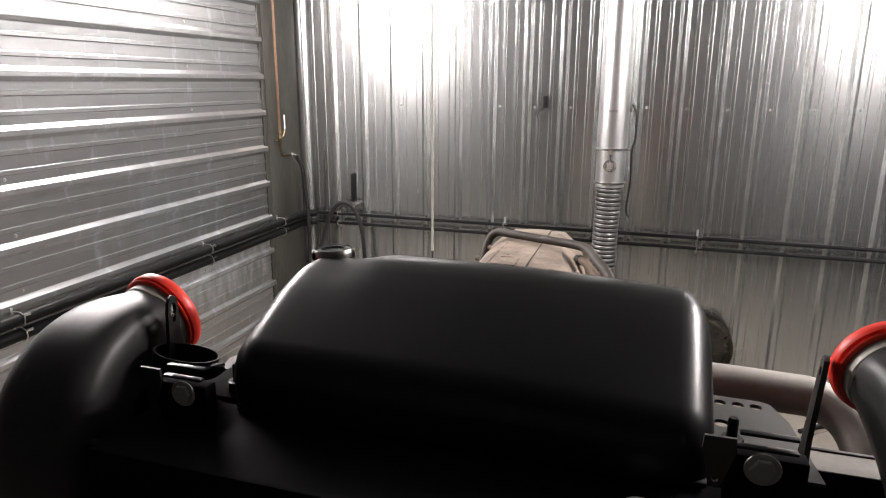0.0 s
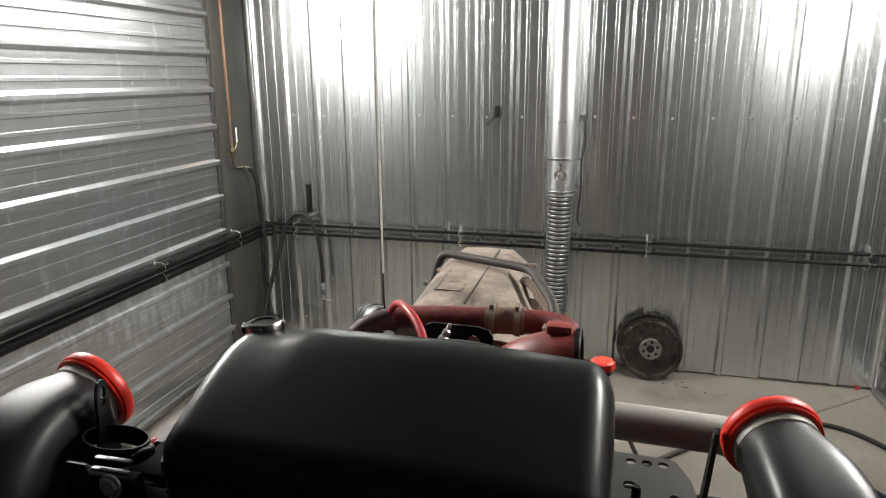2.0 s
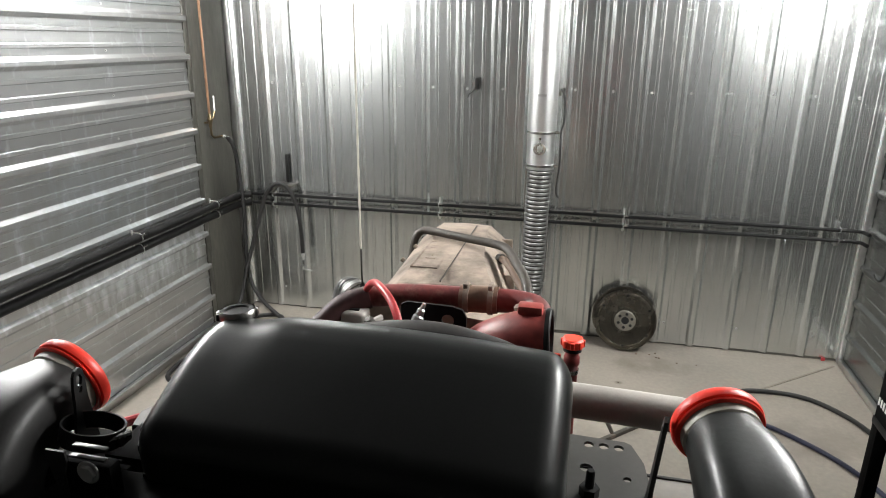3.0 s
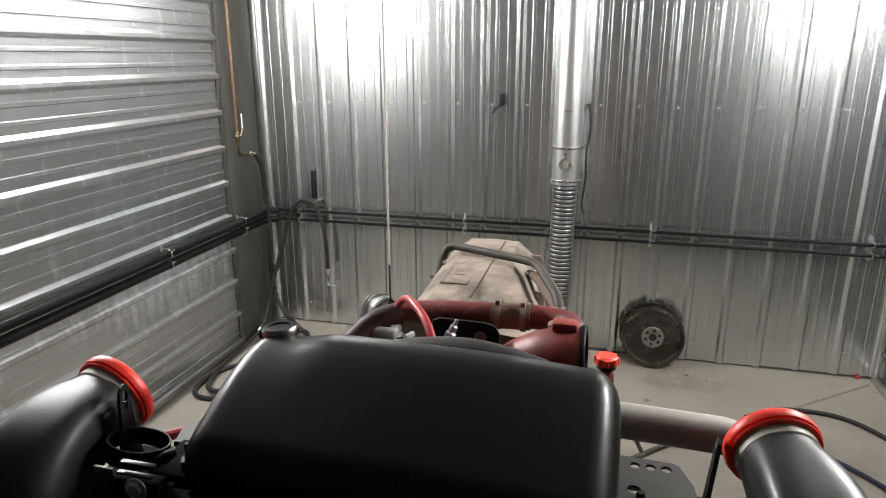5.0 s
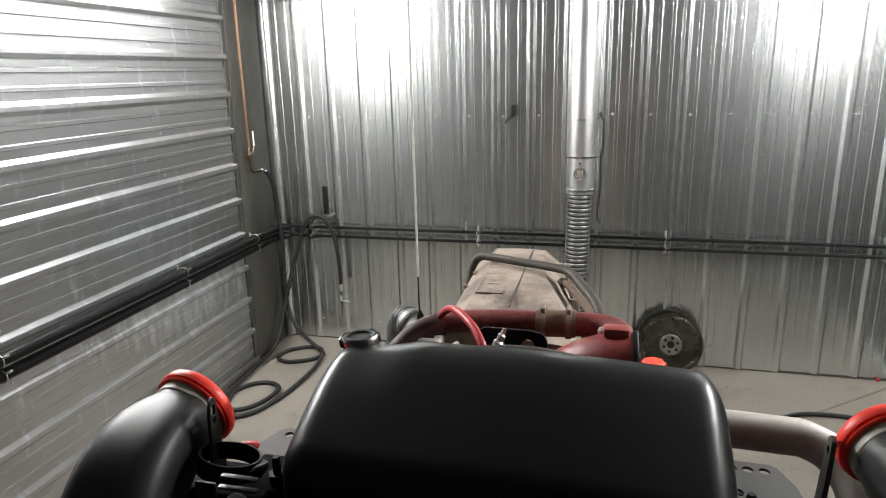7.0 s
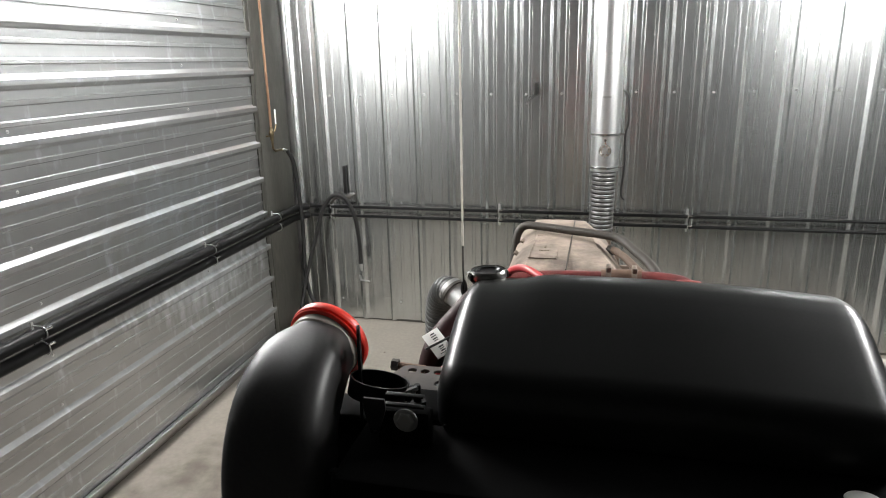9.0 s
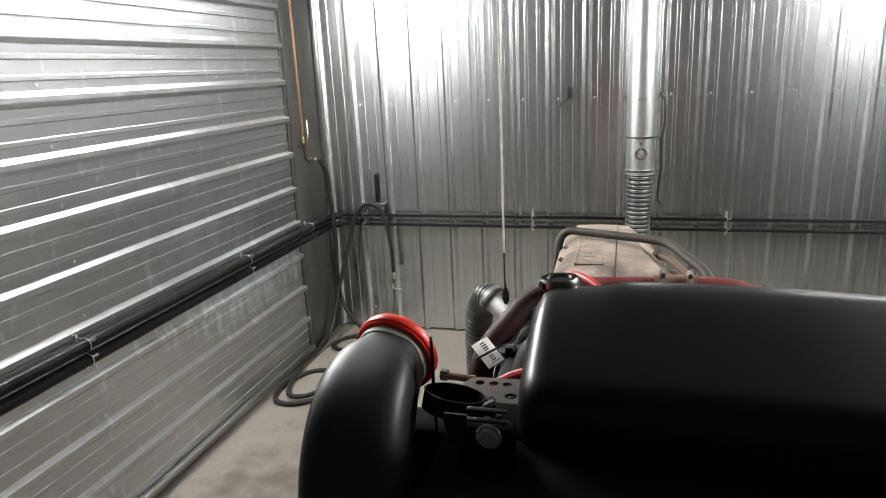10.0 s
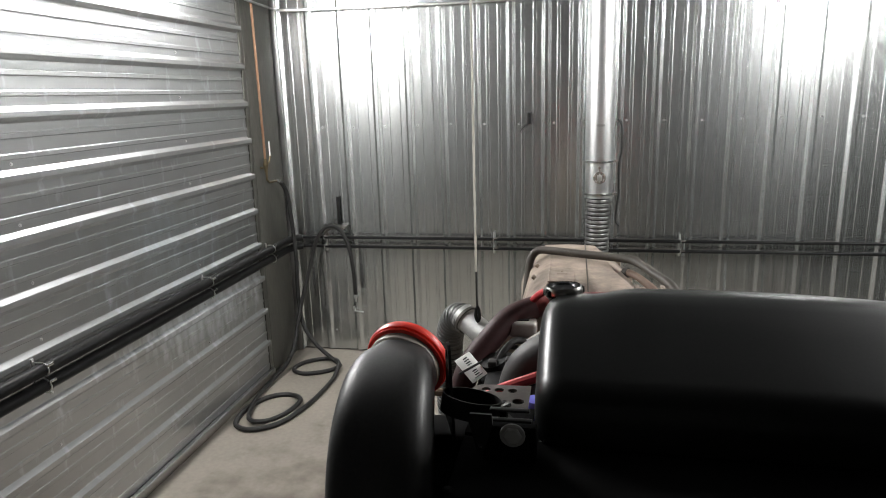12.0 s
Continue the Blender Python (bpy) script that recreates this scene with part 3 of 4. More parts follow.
conduit = thing("conduit", "thin grey conduit run round the corner high on the walls", "pipe")
part("tube", sweep(spline([(-2.205, FRONT + 0.1, 2.50), (-2.205, 2.5, 2.49), (-2.205, 4.0, 2.455), (-2.17, 4.22, 2.440), (-2.0, 4.285, 2.435), (-1.0, 4.30, 2.425), (0.5, 4.30, 2.43), (1.83, 4.30, 2.44)], 6), 0.008, 8), ZINC_TRIM, conduit)
for x in (-1.3, 0.2, 1.4):
    part("saddle", box((0.012, 0.045, 0.03), (x, BACK - 0.035, 2.428), 0.002), ZINC_TRIM, conduit)

right_hook = thing("wall_hook", "black steel hook on the level-ribbed sheet wall", "hook")
part("hook", sweep(spline([(1.875, 3.90, 0.86), (1.850, 3.895, 0.84), (1.838, 3.89, 0.78), (1.832, 3.905, 0.72), (1.832, 3.96, 0.695), (1.832, 4.005, 0.715)], 6), 0.0055, 8), BLACK_STEEL, right_hook)
part("foot", box((0.006, 0.03, 0.05), (1.878, 3.90, 0.86), 0.002), BLACK_STEEL, right_hook)

# ---- extraction duct with its flexible hose ----
DX, DY = -0.072, 4.065
duct = thing("extraction_duct", "upright galvanised round duct with clamped collar", "duct")
part("pipe", lathe([(0, 1.43), (0.087, 1.43), (0.087, 1.9), (0.088, 1.902), (0.088, 1.915), (0.087, 1.917), (0.087, TOP - 0.004), (0, TOP - 0.004)], 32, Matrix.Translation((DX, DY, 0))), DUCT, duct, smooth=15)
part("collar", lathe([(0.080, 1.215), (0.0835, 1.215), (0.0835, 1.435), (0.080, 1.435)], 32, Matrix.Translation((DX, DY, 0))), DUCT, duct, smooth=15)
for z in (1.437, 1.240):
    part("clamp_band", lathe([(0.086, z - 0.007), (0.091, z - 0.006), (0.091, z + 0.006), (0.086, z + 0.007)], 32, Matrix.Translation((DX, DY, 0))), CHROME, duct)
    part("clamp_bolt", box((0.035, 0.016, 0.018), (DX + 0.095, DY - 0.02, z), 0.003), CHROME, duct)
part("emblem", lathe([(0, 0), (0.034, 0), (0.037, 0.003), (0.034, 0.006), (0.028, 0.006), (0.026, 0.002), (0, 0.002)], 24, aim((DX, DY - 0.081, 1.343), (0, -1, 0))), CHROME, duct, "round embossed disc")
part("emblem_mark", box((0.012, 0.006, 0.034), (DX - 0.008, DY - 0.086, 1.343), 0.002, ), DUCT, duct)
part("emblem_mark", box((0.012, 0.006, 0.034), (DX + 0.010, DY - 0.086, 1.343), 0.002, ), DUCT, duct)
part("damper_screw", lathe([(0, 0), (0.008, 0), (0.008, 0.007), (0, 0.008)], 8, aim((DX, DY - 0.083, 1.405), (0, -1, 0))), CHROME, duct)
part("damper_strip", box((0.006, 0.004, 0.03), (DX, DY - 0.085, 1.385), 0.001), CHROME, duct)
part("seam_tab", box((0.05, 0.006, 0.012), (DX, DY - 0.088, 1.655), 0.001), ZINC_TRIM, duct)
for s in (-1, 1):
    part("bracket", box((0.012, 0.26, 0.03), (DX + s * 0.094, DY + 0.16, 1.66), 0.002), POST, duct)
part("cable", sweep(spline([(DX + 0.10, DY - 0.02, 1.69), (DX + 0.125, DY - 0.02, 1.64), (DX + 0.128, DY - 0.01, 1.5), (DX + 0.115, DY - 0.01, 1.43), (DX + 0.118, DY, 1.25), (DX + 0.105, DY, 1.08), (DX + 0.125, DY, 1.035)], 6), 0.006, 8), RUBBER, duct)


def evenly(path, pitch):
    """Points a pitch apart along the smooth curve, with their directions."""
    pts = spline(path, 40)
    out, left = [], 0.0
    for p, q in zip(pts, pts[1:]):
        step = (q - p).length
        while left <= step:
            out.append((p.lerp(q, left / step), (q - p).normalized()))
            left += pitch
        left -= step
    return out


def flex(path, r, pitch, parent, rib):
    """A ribbed hose: a dark sleeve, and a bright wire rib at every pitch."""
    part("sleeve", sweep(spline(path, 10), r * 0.93, 20), FLEX, parent, "black hose sleeve")
    bm = bmesh.new()
    for at, way in evenly(path, pitch):
        lathe([(r * 0.92, -pitch * 0.37), (r * 0.99, -pitch * 0.33), (r * 1.02, -pitch * 0.15), (r * 1.005, 0), (r * 1.02, pitch * 0.15), (r * 0.99, pitch * 0.33), (r * 0.92, pitch * 0.37)], 24, aim(at, way), bm)
    tagged(part("ribs", bm, rib, parent, "grey hose ribs"), kind="stuff")


hose_thing = thing("exhaust_hose", "ribbed dark exhaust hose from wall duct to engine outlet", "hose")
flex([(DX, DY, 1.25), (DX - 0.004, DY, 1.0), (DX - 0.012, DY - 0.01, 0.6), (DX - 0.03, DY - 0.06, 0.28), (DX - 0.10, DY - 0.25, 0.11), (-0.30, 3.6, 0.085)], 0.074, 0.0265, hose_thing, FLEX_RIB)
flex([(-0.30, 3.6, 0.085), (-0.56, 3.2, 0.065), (-0.70, 2.85, 0.075), (-0.715, 2.60, 0.22), (-0.725, 2.48, 0.52), (-0.722, 2.45, 0.78), (-0.710, 2.43, 0.915), (-0.672, 2.38, 0.998), (-0.622, 2.32, 1.010)], 0.056, 0.021, hose_thing, DARK_RIB)
part("cuff", lathe([(0.040, -0.03), (0.053, -0.03), (0.053, 0.0), (0.047, 0.01), (0.047, 0.125), (0.044, 0.13), (0.040, 0.13), (0.040, -0.03)], 28, aim((-0.622, 2.32, 1.010), (0.77, -0.54, -0.40))), SCREW_ZINC, hose_thing, "silver steel end cuff", 20)
part("cuff_band", lathe([(0.053, -0.012), (0.057, -0.010), (0.057, 0.002), (0.053, 0.004)], 28, aim((-0.622, 2.32, 1.010), (0.77, -0.54, -0.40))), DUSTY_STEEL, hose_thing)
rope = thing("hanging_rope", "pale braided rope holding up the exhaust hose", "rope")
part("rope", sweep([(-0.575 + 0.0003 * math.sin(i * 1.7), 2.266 + 0.0003 * math.cos(i * 1.7), 1.22 + (TOP - 1.225) * i / 130) for i in range(131)], lambda s: 0.0040 * (1 + 0.22 * math.sin(s * 131 * 2.1)), 8), ROPE, rope)
part("wire", sweep([(-0.575, 2.266, 1.23), (-0.575, 2.266, 1.12), (-0.573, 2.266, 1.08)], 0.0035, 6), RUBBER, rope)
part("snap_hook", sweep(spline([(-0.573, 2.266, 1.085), (-0.567, 2.262, 1.072), (-0.564, 2.258, 1.045), (-0.570, 2.256, 1.030), (-0.578, 2.26, 1.05), (-0.575, 2.266, 1.08)], 5), 0.0065, 8), BLACK_STEEL, rope)

# ---- flywheel leaning on the back wall ----
fly = thing("flywheel", "dark rusty steel flywheel leaning on the back wall", "flywheel")
FM = Matrix.Translation((0.527, 4.215, 0.208)) @ Vector((-0.02, -1, 0.20)).to_track_quat("Z", "Y").to_matrix().to_4x4() @ Matrix.Diagonal((0.93, 0.93, 1, 1))
part("disc", lathe([(0, -0.02), (0.195, -0.02), (0.195, -0.012), (0.212, -0.012), (0.212, 0.010), (0.200, 0.010), (0.196, 0.018), (0.182, 0.020), (0.176, 0.014), (0.095, 0.011), (0.090, 0.017), (0, 0.017)], 56, FM), FLYWHEEL, fly)
bm = bmesh.new()
for i in range(90):
    a = 2 * math.pi * i / 90
    box((0.005, 0.0075, 0.018), (0.2135, 0, 0), 0, FM @ Matrix.Rotation(a, 4, "Z"), bm)
part("ring_gear", bm, FLYWHEEL, fly, smooth=0)
part("hub", lathe([(0, 0.0172), (0.028, 0.0172), (0.030, 0.024), (0.066, 0.024), (0.074, 0.0172)], 36, FM), FLY_FACE, fly, "worn bright hub face")
part("bore", lathe([(0, 0.0185), (0.026, 0.0185), (0.026, 0.0175), (0, 0.0175)], 20, FM), BLACK_STEEL, fly)
for i in range(6):
    a = 2 * math.pi * i / 6 + 0.35
    part("bolt_hole", lathe([(0, 0.0255), (0.0105, 0.0255), (0.0105, 0.023), (0, 0.023)], 12, FM @ Matrix.Translation((0.048 * math.cos(a), 0.048 * math.sin(a), 0))), BLACK_STEEL, fly)
for i in range(6):
    a = 2 * math.pi * i / 6 + 0.5
    part("bolt_hole", lathe([(0, 0.0225), (0.009, 0.0225), (0.009, 0.012), (0, 0.012)], 10, FM @ Matrix.Translation((0.180 * math.cos(a), 0.180 * math.sin(a), 0))), BLACK_STEEL, fly)
ring = thing("clutch_ring", "dark steel ring standing behind the flywheel", "ring")
RM = Matrix.Translation((0.518, 4.285, 0.208)) @ Vector((0.02, -1, 0.13)).to_track_quat("Z", "Y").to_matrix().to_4x4() @ Matrix.Diagonal((0.915, 0.915, 1, 1))
part("ring", lathe([(0.12, -0.012), (0.222, -0.012), (0.222, 0.012), (0.12, 0.012), (0.12, -0.012)], 48, RM), FLYWHEEL, ring)

# ---- hoses and a red scrap on the floor by the right wall ----
cable = thing("floor_hose", "black hose lying across the concrete floor", "hose", "floor hoses")
part("hose", sweep(spline([(1.02, 3.66, 0.014), (1.16, 3.77, 0.014), (1.29, 3.81, 0.014), (1.487, 3.80, 0.014), (1.636, 3.70, 0.014), (1.763, 3.48, 0.014), (1.81, 3.1, 0.014), (1.74, 2.6, 0.014)], 8), 0.013, 10), RUBBER, cable)
cable = thing("floor_hose", "dark navy hose lying across the concrete floor", "hose", "floor hoses")
part("hose", sweep(spline([(1.16, 3.47, 0.014), (1.26, 3.42, 0.014), (1.349, 3.35, 0.014), (1.478, 3.222, 0.014), (1.588, 3.052, 0.014), (1.66, 2.8, 0.014), (1.68, 2.3, 0.014)], 8), 0.0125, 10), NAVY, cable)
crumbs = bmesh.new()
rnd = random.Random(5)
for cx, cy, n, spread in ((0.69, 4.16, 6, 0.08), (0.92, 4.06, 2, 0.06), (0.49, 3.743, 1, 0.0), (-1.55, 3.7, 3, 0.25)):
    for i in range(n):
        s = rnd.uniform(0.006, 0.013)
        box((s, s * rnd.uniform(0.4, 1), s * 0.4), (cx + rnd.uniform(-1, 1) * spread, cy + rnd.uniform(-1, 1) * spread * 0.5, s * 0.2), s * 0.1, None, crumbs, 1)
tagged(part("dirt_crumbs", crumbs, BREATHER), "small brown crumbs of dirt on the concrete", "dirt", kind="stuff")
scrap = thing("red_scrap", "tiny red plastic scrap at the wall base", "scrap")
part("scrap", box((0.024, 0.010, 0.022), (1.785, 4.346, 0.0115), 0.003), RED_HOSE, scrap)

# ---- radiator unit at the nose ----
rad = thing("radiator_frame", "black steel radiator frame with cross beam", "radiator")
bm = box((0.72, 0.125, 0.085), (0.007, 0.5975, 1.421), 0.006)
part("cross_beam", bm, MATTE_BLACK, rad)
part("lower_lip", box((0.735, 0.012, 0.03), (0.0, 0.529, 1.392), 0.002), MATTE_BLACK, rad)
part("core", box((0.70, 0.10, 0.78), (0.0, 0.62, 0.985), 0.004), MATTE_BLACK, rad)
for s in (-1, 1):
    part("side_member", box((0.05, 0.13, 1.37), (s * 0.375, 0.62, 0.69), 0.005), MATTE_BLACK, rad)
    part("foot", box((0.12, 0.30, 0.03), (s * 0.375, 0.62, 0.015), 0.004), MATTE_BLACK, rad)
part("shelf", box((0.28, 0.045, 0.006), (0.30, 0.886, 1.376), 0.001), GREY_SHELF, rad, "dusty grey shelf plate")
# plain black panel, added to keep the gap under the shelf dark
part("gap_panel", box((0.26, 0.012, 0.88), (0.35, 0.868, 0.938), 0.002), MATTE_BLACK, rad)
part("shelf_edge", box((0.28, 0.006, 0.009), (0.30, 0.911, 1.377), 0.002), RUBBER, rad)
# another added black panel, hides the pale floor left of the core
part("gap_panel", box((0.15, 0.012, 0.93), (-0.375, 0.676, 0.985), 0.002), MATTE_BLACK, rad)
part("side_tray", box((0.17, 0.165, 0.016), (-0.350, 0.690, 1.420), 0.003), MATTE_BLACK, rad)
part("badge", lathe([(0, 0), (0.016, 0), (0.017, 0.0015), (0.016, 0.003), (0, 0.003)], 24, Matrix.Translation((0.168, 0.603, 1.4636)) @ Matrix.Diagonal((1, 0.8, 1, 1))), LABEL, rad, "white oval sticker")
for x, y in ((-0.350, 0.545), (0.33, 0.545)):
    hex_bolt("bolt", (x, y, 1.4636), (0, 0, 1), 0.005, rad, MATTE_BLACK)


def bracket(name, bx, by, bz, side):
    b = thing(name, "black steel tank bracket with a bright bolt", "bracket", "tank brackets")
    part("block", box((0.060, 0.018, 0.050), (bx + side * 0.004, by + 0.018, bz - 0.016), 0.003), MATTE_BLACK, b)
    part("top_plate", box((0.044, 0.007, 0.003), (bx + side * 0.004, by + 0.020, bz + 0.0235), 0.001), PLASTIC, b)
    part("lug", box((0.046, 0.007, 0.003), (bx + side * 0.002, by + 0.012, bz + 0.0155), 0.001), PLASTIC, b)
    hex_bolt("bolt", (bx, by + 0.008, bz), (0, -1, 0), 0.011, b)
    tm = Matrix(((1, 0, 0, bx), (0, 0, -1, by + 0.004), (0, 1, 0, bz), (0, 0, 0, 1)))
    part("hanging_tab", plate([(-0.046, 0.026), (-0.022, 0.026), (-0.021, 0.014), (-0.030, -0.016), (-0.034, -0.020), (-0.039, -0.018), (-0.047, 0.014)], [(-0.035, -0.012, 0.0025)], 0.003, tm), GREY_PLATE if side > 0 else BLACK_STEEL, b, smooth=0)
    return b


bracket("tank_bracket", -0.288, 0.597, 1.498, -1)
bracket("tank_bracket", 0.257, 0.607, 1.512, 1)


def hole_plate(cx, cy, s, mat):
    b = thing("perforated_plate", "dusty grey steel plate with a row of holes beside the tank", "plate", "hole plates")
    near = -0.150 if s > 0 else -0.062
    outline = [(-0.045, near), (0.062 if s > 0 else 0.040, near), (0.050, -0.030), (0.036, 0.008), (0.028, 0.013), (-0.045, 0.016)]
    outline = [(cx + s * x, cy + y) for x, y in outline]
    holes = [(cx + s * x, cy - 0.003, 0.0068) for x in (-0.0195, 0.0, 0.0195)] + ([(cx - s * 0.022, cy - 0.055, 0.0085), (cx + s * 0.028, cy - 0.068, 0.005)] if s > 0 else [(cx - s * 0.030, cy - 0.036, 0.0085)])
    part("plate", plate(outline, holes, 0.004, Matrix.Translation((0, 0, 1.438))), mat, b, smooth=0)
    part("stud", lathe([(0, 0), (0.0055, 0), (0.0055, 0.032), (0.004, 0.035), (0, 0.035)], 10, Matrix.Translation((cx - s * 0.018, cy - 0.108, 1.442))), BLACK_STEEL, b)
    part("nut", lathe([(0, 0), (0.012, 0), (0.012, 0.012), (0, 0.012)], 6, Matrix.Translation((cx - s * 0.018, cy - 0.108, 1.442))), BLACK_STEEL, b, smooth=20)
    part("leg", box((0.085, 0.006, 0.22), (cx + s * 0.006, cy + near + 0.010, 1.325), 0.001), BLACK_STEEL, b)
    if s < 0:
        part("foot_plate", box((0.085, 0.075, 0.005), (cx + 0.012, cy + near - 0.030, 1.4395), 0.001), MATTE_BLACK, b)
    return b


hole_plate(0.273, 0.876, 1, GREY_PLATE)
hole_plate(-0.328, 0.833, -1, DUSTY_PLATE)

# band clamp ring and its straps
clamp = thing("band_clamp", "open black band clamp ring with an upright strap", "clamp")
part("band", lathe([(0.0345, -0.011), (0.037, -0.011), (0.037, 0.011), (0.0345, 0.011), (0.0345, -0.011)], 36, Matrix.Translation((-0.345, 0.678, 1.494)) @ pose(0, 0, 0, -13, 9, 0)), BLACK_STEEL, clamp)
part("t_bolt", sweep([(-0.314, 0.666, 1.494), (-0.300, 0.688, 1.492)], 0.004, 8), CHROME, clamp)
part("bridge", box((0.010, 0.022, 0.014), (-0.306, 0.682, 1.488), 0.003), BLACK_STEEL, clamp)
sm = Matrix.Translation((-0.378, 0.700, 1.500)) @ pose(0, 0, 0, 0, 0, 18.5) @ Matrix(((0, 0, 1, 0), (1, 0, 0, 0), (0, 1, 0, 0), (0, 0, 0, 1)))
part("strap", plate([(-0.034, -0.05), (0.030, -0.05), (0.022, -0.010), (0.016, 0.020), (0.0155, 0.046), (0.012, 0.058), (0.006, 0.063), (0.0, 0.0645), (-0.006, 0.063), (-0.012, 0.058), (-0.0155, 0.046), (-0.018, 0.020), (-0.028, -0.015)], [(0, 0.047, 0.0085), (0, 0.036, 0.0055)], 0.0035, sm), BLACK_STEEL, clamp, smooth=0)
strap = thing("support_strap", "upright black steel strap beside the intake elbow", "strap")
sm = Matrix.Translation((0.322, 0.772, 1.468)) @ pose(0, 0, 0, -12, 6, -6) @ Matrix(((0, 0, 1, 0), (1, 0, 0, 0), (0, 1, 0, 0), (0, 0, 0, 1)))
part("strap", plate([(-0.050, -0.14), (0.024, -0.14), (0.022, -0.09), (0.013, 0.0), (0.011, 0.06), (0.008, 0.078), (0.0, 0.083), (-0.008, 0.078), (-0.011, 0.06), (-0.015, 0.0), (-0.044, -0.09)], [(0, 0.066, 0.005)], 0.005, sm), GREY_PLATE, strap, smooth=0)


# ---- header tank ----
def tank_mesh():
    """Rounded hollow-looking tank: side outline in y and z, lofted along x with rounded ends."""
    side = [(0.642, 1.466), (0.640, 1.500), (0.643, 1.520), (0.653, 1.534), (0.668, 1.542), (0.70, 1.557), (0.74, 1.576), (0.78, 1.594), (0.80, 1.600), (0.82, 1.601),
            (0.845, 1.597), (0.865, 1.586), (0.878, 1.568), (0.883, 1.54), (0.885, 1.466)]
    left, right, r = -0.268, 0.228, 0.034
    cy, cz = 0.765, 1.455
    bm = bmesh.new()
    cols = []
    xs = [left + r * (1 - math.cos(a)) for a in np.linspace(0, math.pi / 2, 9)]
    xs += list(np.linspace(left + r, right - r, 33))[1:-1] + [right - r * (1 - math.cos(a)) for a in np.linspace(math.pi / 2, 0, 9)]
    for x in xs:
        d = 0.0
        for edge, sign in ((left, 1), (right, -1)):
            inside = (x - edge) * sign
            if inside < r:
                d = r - math.sqrt(max(0, r * r - (r - inside) ** 2))
        col = []
        for y, z in side:
            k = 1 - d / 0.11
            yy, zz = cy + (y - cy) * (1 - d / 0.13), max(1.466, cz + (z - cz) * k)
            # recess round the filler, upper surface a little lower towards the sides
            u = min(1, max(0, (-0.140 - x) / 0.06))
            u = u * u * (3 - 2 * u)
            w = min(1, max(0, (y - 0.735) / 0.07))
            zz -= 0.009 * u * w * (1 if z > 1.5 else 0)
            zz -= 0.010 * ((x + 0.06) / 0.25) ** 2 * (1 if z > 1.5 else 0) * (x > -0.06)
            col.append(bm.verts.new((x, yy, zz)))
        cols.append(col)
    for a, b in zip(cols, cols[1:]):
        for i in range(len(side) - 1):
            bm.faces.new((a[i], a[i + 1], b[i + 1], b[i]))
    bm.faces.new(cols[0])
    bm.faces.new(cols[-1][::-1])
    bm.faces.new([c[0] for c in cols] + [c[-1] for c in cols[::-1]])
    return bm


tank = thing("header_tank", "smooth black plastic coolant header tank with rounded edges", "tank")
part("body", tank_mesh(), PLASTIC, tank, smooth=60)
part("seam", box((0.478, 0.236, 0.006), (-0.017, 0.7635, 1.4685), 0.002), PLASTIC, tank)
NECK = Matrix.Translation((-0.2355, 0.850, 1.547)) @ pose(0, 0, 0, -2, -3, 0) @ Matrix.Diagonal((0.92, 0.92, 1.10, 1))
part("filler_neck", lathe([(0, 0.0), (0.0190, 0.0), (0.0190, 0.010), (0.0165, 0.012), (0.0165, 0.026), (0, 0.026)], 28, NECK), PLASTIC, tank)
filler = part("filler_cap", lathe([(0, 0.010), (0.0175, 0.010), (0.0195, 0.014), (0.0205, 0.025), (0.0265, 0.031), (0.0282, 0.036), (0.0275, 0.042), (0.0240, 0.045), (0.018, 0.045), (0.016, 0.043), (0, 0.043)], 36, NECK), RAIL, tank, "black pressure cap with worn bright rim")
for a in (0.35, 0.35 + math.pi):
    part("ear", box((0.006, 0.017, 0.010), (0.0282, 0, 0.0390), 0.004, NECK @ Matrix.Rotation(a, 4, "Z")), WORN_CHROME, filler)
    part("notch", box((0.006, 0.006, 0.009), (0.0292, 0, 0.0385), 0.002, NECK @ Matrix.Rotation(a + 0.42, 4, "Z")), RAIL, filler)
part("rim", lathe([(0.0287, 0.0360), (0.0289, 0.0400), (0.0280, 0.0430), (0.0262, 0.0454)], 36, NECK), WORN_CHROME, filler)


